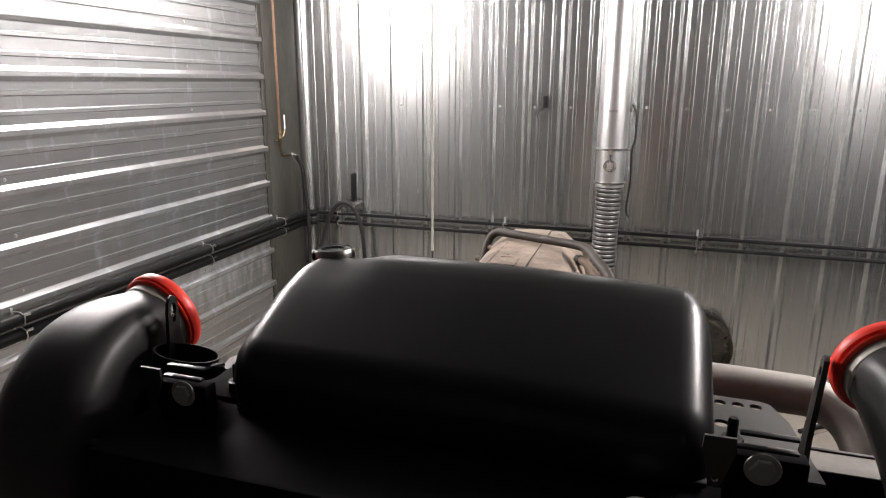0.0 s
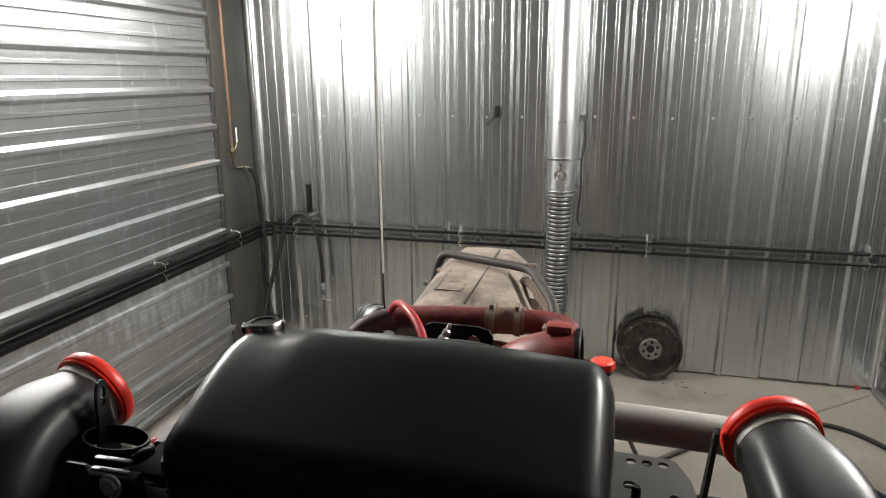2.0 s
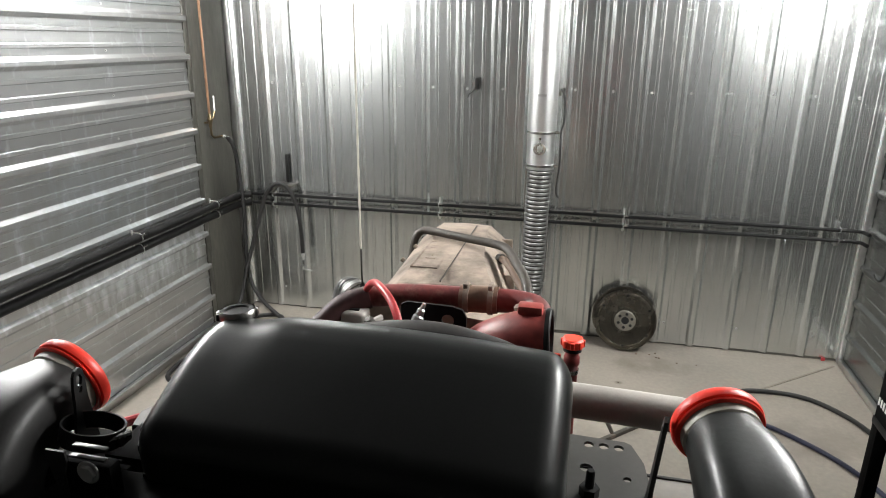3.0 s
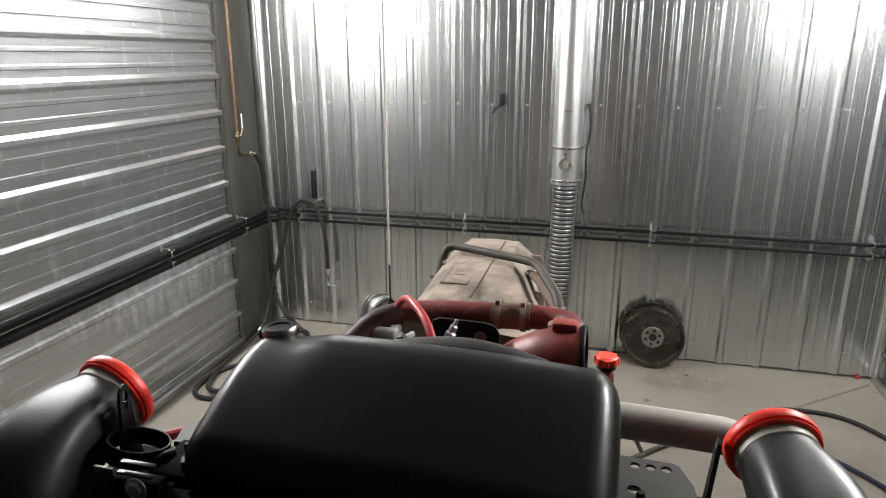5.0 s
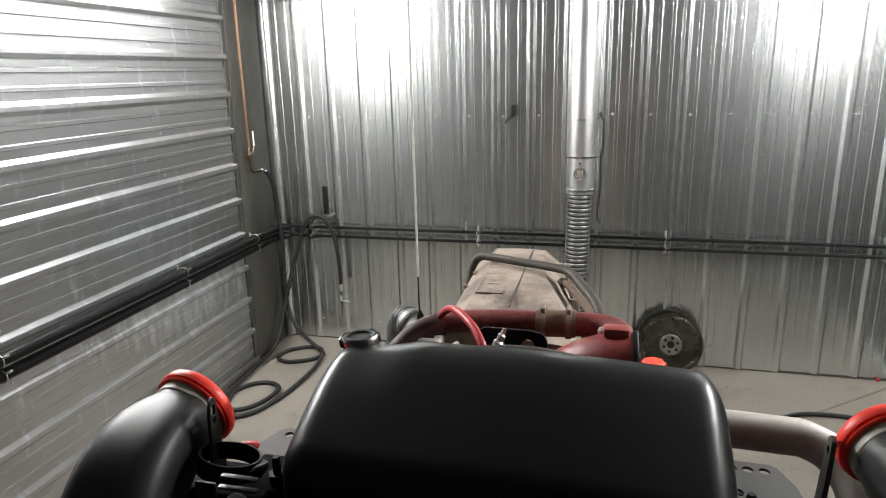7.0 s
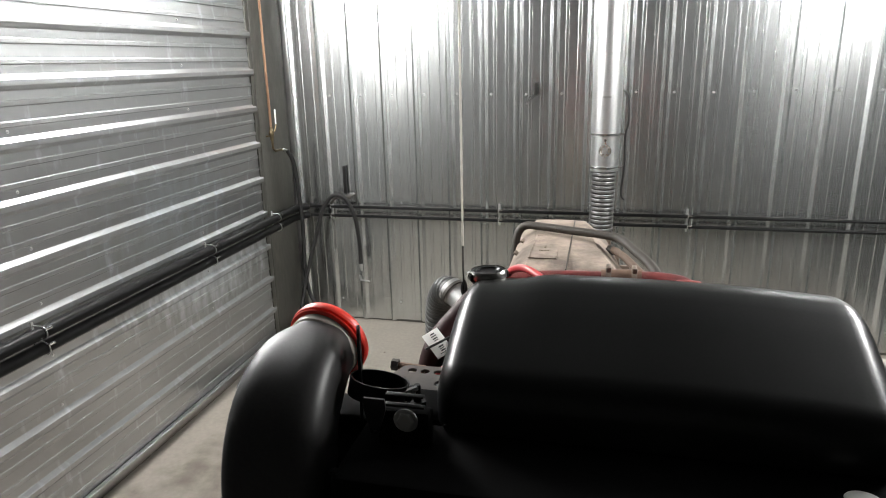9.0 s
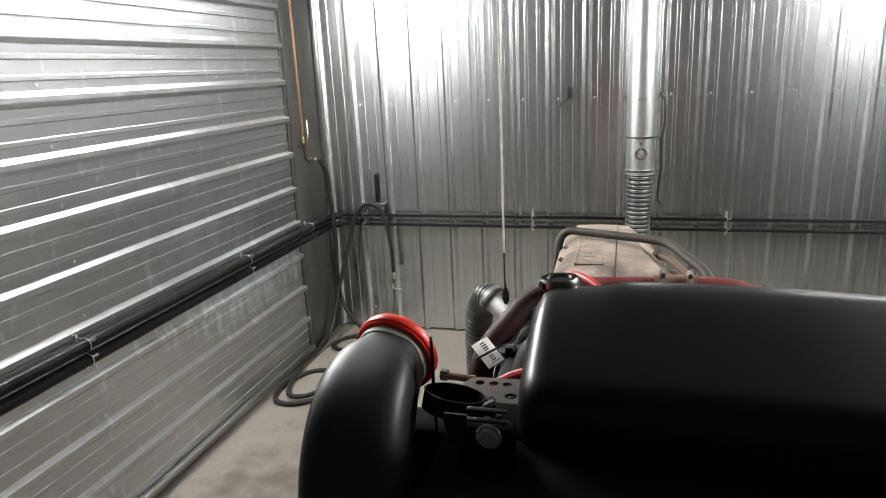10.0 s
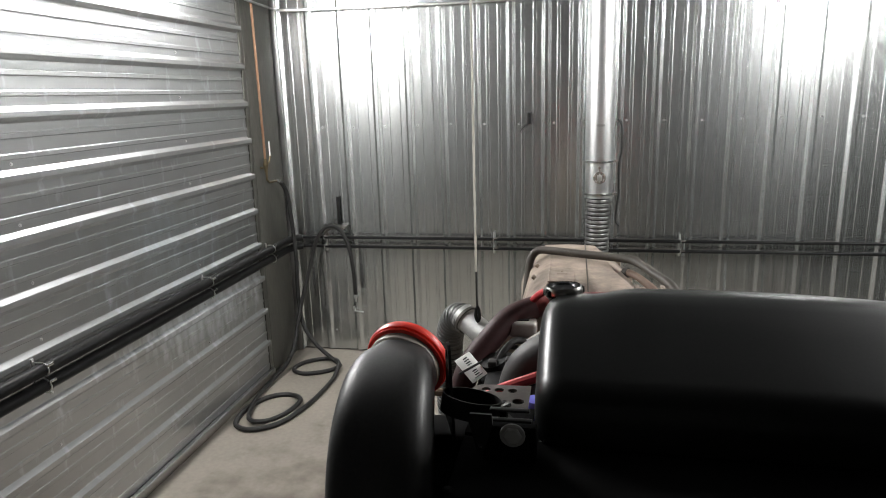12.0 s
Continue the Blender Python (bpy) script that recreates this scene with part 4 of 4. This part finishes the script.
# ---- intake elbows with red plugs ----
def elbow(start, axis, corner, end, neck, body, wide, low, label, mat):
    """A duct from a round mouth to a rounded square section, sweeping down in a smooth bend near the corner."""
    e = thing("intake_elbow", label, "duct", "intake elbows")
    start, corner, end, axis = Vector(start), Vector(corner), Vector(end), Vector(axis).normalized()
    bend = start - axis * 0.03
    d1, d2 = (corner - bend).normalized(), (end - corner).normalized()
    across = d1.cross(d2).normalized()
    corner = corner + (d1.cross(across) + d2.cross(across)) * BULGE
    d1 = (corner - bend).normalized()
    run = (corner - bend).length
    seg = 48
    leg1, leg2 = run * 0.86, 0.115
    a0, a2 = corner - d1 * leg1, corner + d2 * leg2
    line = [start.lerp(bend, u / 4).lerp(bend.lerp(a0, u / 4), u / 4) for u in range(4)]
    line += [a0 * (1 - u) ** 2 + corner * (2 * u * (1 - u)) + a2 * u * u for u in (k / 18 for k in range(19))]
    line += [a2.lerp(end, u) for u in (0.04, 0.1, 0.25, 0.6, 1.0)]
    length = [0.0]
    for p, q in zip(line, line[1:]):
        length.append(length[-1] + (q - p).length)
    full = length[4 + 18] + 0.02
    bm = bmesh.new()
    rings = []
    for j, at in enumerate(line):
        way = (line[min(j + 1, len(line) - 1)] - line[max(j - 1, 0)]).normalized()
        out = way.cross(across).normalized()
        q = min(1, length[j] / full)
        grow = q * (1.75 - 0.75 * q)
        f = min(1, q * 2.4)
        p = 2 + 2.0 * f * f * (3 - 2 * f)
        w = wide + (low - wide) * max(0, min(1, (length[j] - full) / 0.12))
        ring = []
        for k in range(seg):
            c, s = math.cos(2 * math.pi * k / seg), math.sin(2 * math.pi * k / seg)
            r = (abs(c) ** p + abs(s) ** p) ** (-1 / p)
            ring.append(bm.verts.new(at + across * ((neck + (w - neck) * grow) * r * c) + out * ((neck + (body - neck) * grow) * r * s)))
        rings.append(ring)
    for r0, r1 in zip(rings, rings[1:]):
        for k in range(seg):
            bm.faces.new((r0[k], r0[(k + 1) % seg], r1[(k + 1) % seg], r1[k]))
    bm.faces.new(rings[0][::-1])
    bm.faces.new(rings[-1])
    part("duct", bm, mat, e, smooth=70)
    m = aim(start, axis)
    part("rim", lathe([(neck - 0.004, -0.022), (neck + 0.0022, -0.021), (neck + 0.0045, -0.018), (neck + 0.0045, 0.004), (neck - 0.004, 0.004)], 48, m), CREAM, e, "pale ring at the duct end")
    part("plug", lathe([(neck + 0.0045, -0.0075), (neck + 0.0095, -0.0070), (neck + 0.0105, -0.0055), (neck + 0.0095, -0.0042), (neck + 0.0075, -0.0036), (neck + 0.0075, -0.0022), (neck + 0.0112, -0.0014), (neck + 0.0125, 0.002),
                        (neck + 0.0115, 0.010), (neck + 0.0085, 0.0135), (neck - 0.002, 0.0135), (neck - 0.008, 0.009), (0, 0.008), (0, -0.0), (neck + 0.0045, -0.0075)], 56, m), RED_CAP, e, "bright red plastic plug")
    return e


BULGE = 0.020
elbow((-0.446, 0.760, 1.511), (0.15, 0.96, 0.23), (-0.436, 0.602, 1.493), (-0.436, 0.602, 0.90), 0.046, 0.056, 0.0605, 0.0655, "black plastic intake elbow closed by a red plug", DUCT_PLASTIC)
elbow((0.393, 0.800, 1.535), (-0.20, 0.96, 0.19), (0.416, 0.640, 1.502), (0.416, 0.640, 0.90), 0.0405, 0.056, 0.055, 0.057, "scuffed black plastic intake elbow closed by a red plug", SCUFFED_DUCT)

# ---- engine ----
def loft(sections):
    bm = bmesh.new()
    rings = [[bm.verts.new(p) for p in s] for s in sections]
    n = len(rings[0])
    for a, b in zip(rings, rings[1:]):
        for k in range(n):
            bm.faces.new((a[k], a[(k + 1) % n], b[(k + 1) % n], b[k]))
    bm.faces.new(rings[0][::-1])
    bm.faces.new(rings[-1])
    return bm


engine = thing("engine", "dusty diesel engine block on a low steel stand", "engine")
part("block", box((0.42, 0.92, 0.52), (-0.13, 1.30, 0.86), 0.02), DUSTY_STEEL, engine)
part("head_cover", box((0.30, 0.55, 0.09), (-0.14, 1.25, 1.15), 0.02), BLACK_STEEL, engine)
part("rear_housing", loft([[(-0.15 + (x0 + 0.15) * k, yy, z0 - 0.015) for x0, z0 in ((-0.24, 0.74), (-0.24, 1.08), (-0.235, 1.19), (-0.22, 1.245), (-0.15, 1.262), (0.03, 1.245), (0.09, 1.19), (0.12, 1.08), (0.12, 0.74))] for yy, k in ((1.700, 0.94), (1.715, 1.0), (1.783, 1.0))]), DUSTY_ALLOY, engine, "tan dusty bell housing", 0)
for x in (-0.01, 0.03, 0.065, 0.095):
    part("housing_rib", box((0.010, 0.03, 0.20), (x, 1.690, 1.115 - x * 0.5), 0.004), DUSTY_ALLOY, engine)
part("sump", box((0.32, 0.80, 0.22), (-0.13, 1.30, 0.50), 0.03), BLACK_STEEL, engine)
for s in (-1, 1):
    part("stand_rail", box((0.06, 2.05, 0.10), (-0.13 + s * 0.17, 1.75, 0.36), 0.004), BLACK_STEEL, engine)
    for y in (0.95, 2.6):
        part("stand_leg", box((0.06, 0.06, 0.31), (-0.13 + s * 0.17, y, 0.155), 0.003), BLACK_STEEL, engine)
part("mount_plate", plate([(-0.205, 1.18), (-0.040, 1.18), (-0.040, 1.312), (-0.050, 1.329), (-0.075, 1.336), (-0.19, 1.338), (-0.205, 1.33)], [(-0.086, 1.298, 0.016)], 0.008, Matrix(((1, 0, 0, 0), (0, 0, -1, 1.545), (0, 1, 0, 0), (0, 0, 0, 1)))), BLACK_STEEL, engine, smooth=0)
part("coupler", lathe([(0, -0.05), (0.011, -0.05), (0.011, -0.02), (0.014, -0.018), (0.014, 0.0), (0.010, 0.004), (0.010, 0.018), (0.006, 0.022), (0.005, 0.036), (0, 0.037)], 14, aim((-0.150, 1.500, 1.318), (0.35, 0.2, 0.9))), ZINC_TRIM, engine, "bright steel quick coupler")
part("upper_hose", sweep(spline([(-0.345, 1.27, 1.08), (-0.342, 1.262, 1.20), (-0.322, 1.255, 1.285), (-0.265, 1.25, 1.335), (-0.17, 1.25, 1.366), (-0.06, 1.25, 1.378), (0.04, 1.245, 1.366), (0.12, 1.235, 1.34), (0.18, 1.22, 1.26), (0.18, 1.18, 1.12)], 8), 0.043, 20), GREY_RUBBER, engine, "thick dusty dark coolant hose")
part("nipple", sweep([(-0.590, 1.45, 1.130), (-0.560, 1.45, 1.128), (-0.505, 1.455, 1.122)], 0.010, 10), TAN_HOSE, engine)
part("nipple_nut", lathe([(0, 0), (0.015, 0), (0.015, 0.018), (0, 0.018)], 6, aim((-0.592, 1.45, 1.131), (1, 0, -0.05))), DUSTY_STEEL, engine, smooth=20)
part("red_rod", sweep([(-0.40, 1.14, 1.270), (-0.36, 1.15, 1.291), (-0.22, 1.16, 1.345)], 0.011, 10), RED_HOSE, engine)
part("red_arm", sweep(spline([(-0.70, 1.13, 1.172), (-0.65, 1.135, 1.190), (-0.60, 1.14, 1.200), (-0.57, 1.15, 1.15), (-0.52, 1.17, 1.0), (-0.40, 1.20, 0.92), (-0.32, 1.22, 0.90)], 5), 0.011, 10), RED_HOSE, engine)
part("blue_cap", lathe([(0, -0.02), (0.02, -0.02), (0.022, 0.0), (0.018, 0.012), (0, 0.014)], 16, Matrix.Translation((-0.285, 1.02, 1.325))), BLUE, engine, "violet blue plastic cap")
part("red_hose", sweep(spline([(-0.345, 1.66, 1.290), (-0.315, 1.61, 1.340), (-0.282, 1.56, 1.372), (-0.245, 1.50, 1.386), (-0.202, 1.445, 1.376), (-0.170, 1.40, 1.346), (-0.150, 1.375, 1.298), (-0.145, 1.36, 1.20)], 8), 0.0095, 12), RED_HOSE, engine)
part("sensor_cover", box((0.075, 0.055, 0.045), (-0.352, 1.60, 1.255), 0.012, None, None, 3), PALE_ALLOY, engine, "pale alloy cover")
part("sensor_slot", box((0.034, 0.012, 0.004), (-0.352, 1.592, 1.279), 0.002), BLACK_STEEL, engine)
part("stay", box((0.012, 0.10, 0.014), (-0.300, 1.54, 1.262), 0.003, Matrix.Translation((-0.300, 1.54, 1.262)) @ pose(0, 0, 0, 12, 0, -42) @ Matrix.Translation((0.300, -1.54, -1.262))), PALE_ALLOY, engine)
part("side_cover", box((0.10, 0.36, 0.30), (-0.385, 1.42, 1.04), 0.02), BLACK_STEEL, engine)
part("pump_body", lathe([(0, -0.06), (0.045, -0.06), (0.05, -0.05), (0.05, 0.03), (0.035, 0.045), (0.035, 0.06), (0, 0.06)], 20, aim((-0.40, 1.50, 1.15), (-0.3, -0.2, 1))), BLACK_STEEL, engine)
for k, (dx, dz) in enumerate(((0.0, 0.0), (0.022, 0.018), (-0.020, -0.03))):
    part("cable", sweep(spline([(-0.345 + dx, 1.58, 1.20 + dz), (-0.395 + dx, 1.53, 1.222 + dz), (-0.432 + dx, 1.48, 1.17 + dz), (-0.420 + dx, 1.45, 1.09 + dz), (-0.40, 1.43, 0.98)], 6), 0.007 + 0.002 * (k == 1), 8), RUBBER, engine)
for x, y, z in ((-0.418, 1.47, 1.205), (-0.435, 1.44, 1.135), (-0.372, 1.45, 1.222)):
    part("connector", box((0.022, 0.026, 0.018), (x, y, z), 0.004), GREY_RUBBER, engine)
part("rail_tube", sweep(spline([(-0.275, 1.56, 1.235), (-0.22, 1.565, 1.245), (-0.18, 1.57, 1.235)], 6), 0.021, 14), RUBBER, engine)
part("rail_fitting", lathe([(0, 0), (0.013, 0), (0.013, 0.02), (0.009, 0.024), (0, 0.024)], 6, aim((-0.285, 1.545, 1.262), (-0.3, -0.4, 0.8))), DUSTY_STEEL, engine, smooth=20)

charge = thing("charge_pipe", "dusty dark red charge air pipe with clamped tan hose", "pipe")
part("pipe", sweep(spline([(-0.06, 1.655, 1.313), (-0.20, 1.652, 1.309), (-0.31, 1.647, 1.300), (-0.335, 1.637, 1.294)], 8), 0.0305, 20), RED_PAINT, charge)
part("rubber_bend", sweep(spline([(-0.325, 1.641, 1.297), (-0.385, 1.61, 1.278), (-0.435, 1.56, 1.232), (-0.482, 1.515, 1.175), (-0.503, 1.49, 1.10), (-0.497, 1.47, 0.98), (-0.40, 1.44, 0.86), (-0.33, 1.43, 0.85)], 8), 0.0320, 20), DUSTY_RUBBER, charge, "dusty dark rubber bend")
part("coupling_hose", sweep([(-0.078, 1.655, 1.313), (-0.074, 1.655, 1.313), (0.018, 1.655, 1.316), (0.022, 1.655, 1.316)], 0.0355, 24), TAN_HOSE, charge)
for x in (-0.060, 0.004):
    cm = aim((x, 1.655, 1.3145), (1, 0, 0))
    part("hose_clamp", lathe([(0.0350, -0.007), (0.0385, -0.007), (0.0385, 0.007), (0.0350, 0.007)], 28, cm), DUSTY_ALLOY, charge)
    part("clamp_screw", box((0.013, 0.036, 0.015), (x, 1.642, 1.357), 0.004), DUSTY_ALLOY, charge)
part("pipe", sweep(spline([(0.018, 1.655, 1.316), (0.07, 1.652, 1.317), (0.115, 1.630, 1.318), (0.135, 1.585, 1.316), (0.130, 1.54, 1.310)], 8), 0.0310, 20), RED_PAINT, charge)
inlet = thing("turbo_inlet", "dark red cast inlet elbow with black rubber rim", "pipe")
part("elbow", sweep(spline([(0.160, 1.50, 1.302), (0.115, 1.502, 1.297), (0.06, 1.515, 1.273), (0.00, 1.55, 1.222), (-0.03, 1.58, 1.16), (-0.03, 1.6, 1.08)], 8), 0.061, 28), RED_LIT, inlet)
part("rubber_rim", lathe([(0.05, 0), (0.0640, 0), (0.065, 0.003), (0.065, 0.010), (0.062, 0.013), (0.05, 0.013), (0.05, 0.0)], 32, aim((0.157, 1.50, 1.302), (1, -0.03, 0.05))), BLACK_STEEL, inlet)
part("boss", box((0.058, 0.040, 0.024), (0.118, 1.50, 1.366), 0.007), RED_LIT, inlet)
part("boss_stub", lathe([(0, 0), (0.016, 0), (0.018, 0.01), (0.012, 0.018), (0, 0.018)], 14, aim((0.095, 1.53, 1.345), (-0.2, 0.3, 0.9))), DUSTY_ALLOY, inlet)

tag = thing("paper_tag", "white paper tag with black print tied to the pipe", "tag")
TM = Matrix.Translation((-0.470, 1.452, 1.199)) @ look((0, 0, 0), (-0.16, 0.75, -0.95)).to_3x3().to_4x4() @ pose(0, 0, 0, 0, 0, -56)
part("card", box((0.076, 0.046, 0.0015), (0, 0, 0.0), 0.0004, TM), LABEL, tag)
for i, (x, w, h) in enumerate(((-0.028, 0.003, 0.012), (-0.021, 0.0025, 0.014), (-0.014, 0.003, 0.013), (-0.008, 0.002, 0.012), (0.012, 0.003, 0.013), (0.018, 0.002, 0.013), (0.024, 0.003, 0.012), (0.030, 0.0015, 0.024))):
    part("print_bar", box((w, h, 0.001), (x, 0.002, 0.0016), 0, TM), INK, tag, smooth=0)
part("tie", sweep([TM @ Vector(p) for p in ((-0.002, -0.035, 0.002), (0.002, 0.0, 0.003), (0.004, 0.034, 0.002))], 0.003, 6), RUBBER, tag)

oil = thing("oil_filler", "bright orange oil filler cap on a dark red neck", "cap")
OM = Matrix.Translation((0.218, 1.685, 0)) @ Matrix.Diagonal((0.88, 0.88, 1, 1))
part("neck", lathe([(0, 0.90), (0.020, 0.90), (0.020, 1.14), (0.024, 1.145), (0.024, 1.165), (0.020, 1.17), (0.020, 1.185), (0, 1.185)], 20, OM), RED_PAINT, oil)
part("clamp_band", lathe([(0.0205, 1.118), (0.023, 1.118), (0.023, 1.130), (0.0205, 1.130)], 20, OM), CHROME, oil)
part("collar", lathe([(0, 1.183), (0.028, 1.183), (0.026, 1.196), (0, 1.196)], 20, OM), RUBBER, oil)
ocap = part("cap", lathe([(0, 1.193), (0.030, 1.193), (0.033, 1.197), (0.032, 1.213), (0.026, 1.218), (0, 1.219)], 24, OM), ORANGE_CAP, oil)
for i in range(8):
    part("grip", box((0.010, 0.012, 0.020), (0.031, 0, 1.205), 0.003, OM @ Matrix.Rotation(i * math.pi / 4, 4, "Z")), ORANGE_CAP, ocap)
part("arm", box((0.16, 0.03, 0.03), (0.14, 1.685, 0.92), 0.004), DUSTY_STEEL, oil)
part("tab", box((0.02, 0.012, 0.03), (0.180, 1.66, 1.165), 0.003), ORANGE_CAP, oil)

grey = thing("coolant_pipe", "grey cast coolant pipe bending down beside the tank", "pipe")
part("pipe", sweep(spline([(0.00, 1.17, 1.345), (0.12, 1.16, 1.343), (0.36, 1.15, 1.342), (0.425, 1.146, 1.338), (0.470, 1.118, 1.315), (0.490, 1.07, 1.26), (0.492, 1.04, 1.15), (0.46, 1.0, 0.98), (0.40, 0.96, 0.80), (0.36, 0.8, 0.75), (0.34, 0.66, 0.75)], 8), 0.0315, 24), GREY_PIPE, grey)
strut = thing("floor_stand", "thin dark steel stand leg on the concrete", "stand")
part("foot_bar", box((0.50, 0.022, 0.022), (0, 0, 0), 0.002, Matrix.Translation((0.56, 3.255, 0.0115)) @ Matrix.Rotation(radians(45), 4, "Z")), DUSTY_STEEL, strut)
part("upright", sweep([(0.444, 3.150, 0.02), (0.40, 3.148, 0.11), (0.36, 3.146, 0.20)], 0.011, 8), DUSTY_STEEL, strut)

# ---- gearbox ----
def gear_section(y, l, r, z, drop, low=0.72, flare=0.07):
    """Left and right of the flat top, its height, and how far the shoulders fall."""
    c, w = (l + r) / 2, (r - l) / 2
    return [(l - flare, y, low), (l - flare, y, z - 0.16), (l - flare * 0.55, y, z - drop - 0.03), (l - 0.005, y, z - drop), (l + 0.03, y, z), (c - 0.004, y, z + 0.004), (c + 0.004, y, z + 0.004),
            (r - 0.03, y, z), (r + 0.005, y, z - drop), (r + flare * 0.55, y, z - drop - 0.03), (r + flare, y, z - 0.16), (r + flare, y, low)]


box_thing = thing("gearbox", "tan dusty cast alloy gearbox with raised marks on top", "gearbox")
bm = loft([gear_section(1.80, -0.345, 0.030, 1.235, 0.05), gear_section(1.86, -0.340, 0.015, 1.262, 0.035), gear_section(1.95, -0.332, -0.02, 1.273, 0.025), gear_section(2.10, -0.330, -0.06, 1.277, 0.02),
           gear_section(2.30, -0.337, -0.085, 1.278, 0.02), gear_section(2.44, -0.345, -0.105, 1.274, 0.02), gear_section(2.58, -0.362, -0.110, 1.252, 0.03), gear_section(2.66, -0.352, -0.120, 1.225, 0.05), gear_section(2.69, -0.33, -0.15, 1.17, 0.06)])
bmesh.ops.bevel(bm, geom=[e for e in bm.edges if e.calc_face_angle(0) > 0.35], offset=0.008, segments=2, affect="EDGES")
part("housing", bm, DUSTY_ALLOY, box_thing, smooth=14)
part("flange", loft([[(x0, yy, z0) for x0, z0 in ((-0.445, 0.74), (-0.445, 1.10), (-0.400, 1.205), (-0.335, 1.258), (-0.155, 1.272), (0.035, 1.258), (0.100, 1.205), (0.135, 1.10), (0.135, 0.74))] for yy in (1.785, 1.805)]), DUSTY_ALLOY, box_thing, smooth=0)
for x0, z0 in ((-0.415, 1.15), (-0.365, 1.218), (-0.28, 1.252), (-0.155, 1.258), (-0.03, 1.252), (0.055, 1.218), (0.105, 1.15)):
    part("flange_bolt", lathe([(0, 0), (0.012, 0), (0.012, 0.012), (0, 0.013)], 6, aim((x0, 1.806, z0), (0, 1, 0))), DUSTY_STEEL, box_thing, smooth=20)
part("seam_rib", box((0.004, 0.62, 0.005), (-0.178, 2.16, 1.279), 0.001), TUBE_BROWN, box_thing)
for x, y, w, d in ((-0.258, 1.965, 0.09, 0.006), (-0.258, 2.235, 0.09, 0.006), (-0.300, 2.10, 0.006, 0.27), (-0.216, 2.10, 0.006, 0.27), (-0.258, 2.055, 0.034, 0.008), (-0.258, 2.10, 0.008, 0.04), (-0.262, 2.165, 0.046, 0.007), (-0.262, 2.19, 0.046, 0.007)):
    part("raised_mark", box((w, d, 0.004), (x, y, 1.2776), 0.0015), DUSTY_ALLOY, box_thing)
for y in (1.92, 2.10, 2.30, 2.50):
    part("side_rib", box((0.07, 0.012, 0.16), (-0.045 - (y - 1.92) * 0.14 + 0.05, y, 1.145), 0.004, ), DUSTY_ALLOY, box_thing)
part("support", box((0.30, 0.10, 0.36), (-0.22, 2.55, 0.56), 0.01), DUSTY_STEEL, box_thing)
for i, (x, y, z) in enumerate(((-0.342, 2.2, 1.262), (-0.345, 2.05, 1.262))):
    part("side_bolt", lathe([(0, 0), (0.008, 0), (0.008, 0.012), (0, 0.014)], 6, aim((x, y, z), (-0.8, 0, 0.6))), DUSTY_ALLOY, box_thing, smooth=20)

loop = thing("coolant_tube", "bent dark steel tube across the gearbox top", "pipe")
part("tube", sweep(spline([(-0.392, 2.24, 1.10), (-0.385, 2.275, 1.19), (-0.376, 2.30, 1.262), (-0.350, 2.308, 1.293), (-0.30, 2.287, 1.299), (-0.18, 2.228, 1.302), (-0.06, 2.168, 1.305), (-0.015, 2.125, 1.303), (0.024, 2.02, 1.297), (0.066, 1.905, 1.286), (0.086, 1.83, 1.25), (0.09, 1.81, 1.15)], 8), 0.0145, 14), TUBE_BROWN, loop)
stub = thing("breather_pipe", "short dusty brown breather pipe on the gearbox", "pipe")
part("pipe", sweep(spline([(-0.075, 2.19, 1.23), (-0.045, 2.18, 1.252), (-0.01, 2.12, 1.252), (0.03, 2.02, 1.24), (0.07, 1.92, 1.22), (0.08, 1.86, 1.16)], 8), 0.0125, 12), BREATHER, stub)
part("collar", lathe([(0.012, -0.008), (0.017, -0.008), (0.017, 0.008), (0.012, 0.008)], 16, aim((-0.045, 2.18, 1.252), (0.6, -0.5, 0.1))), DUSTY_STEEL, stub)

# ---- black cabinet on legs by the right wall ----
cab = thing("steel_cabinet", "tall black steel cabinet on legs with a white maker's mark", "cabinet")
# only the far edge is in view; unseen bulk added to darken reflections on the right
part("body", box((0.42, 1.70, 1.24), (1.592, 1.800, 1.165), 0.008), MATTE_BLACK, cab)
for x in (1.407, 1.777):
    for y in (0.975, 2.625):
        part("leg", box((0.050, 0.050, 0.545), (x, y, 0.2725), 0.003), MATTE_BLACK, cab)
part("lower_rail", box((0.012, 1.70, 0.03), (1.384, 1.80, 0.56), 0.003), BLACK_STEEL, cab)
for i, w in enumerate((0.018, 0.017, 0.019, 0.019, 0.018, 0.015, 0.015, 0.018)):
    part("mark_bar", box((0.003, w * 0.62, 0.032), (1.381, 2.630 - i * 0.0215, 0.645), 0.0008), LABEL, cab)
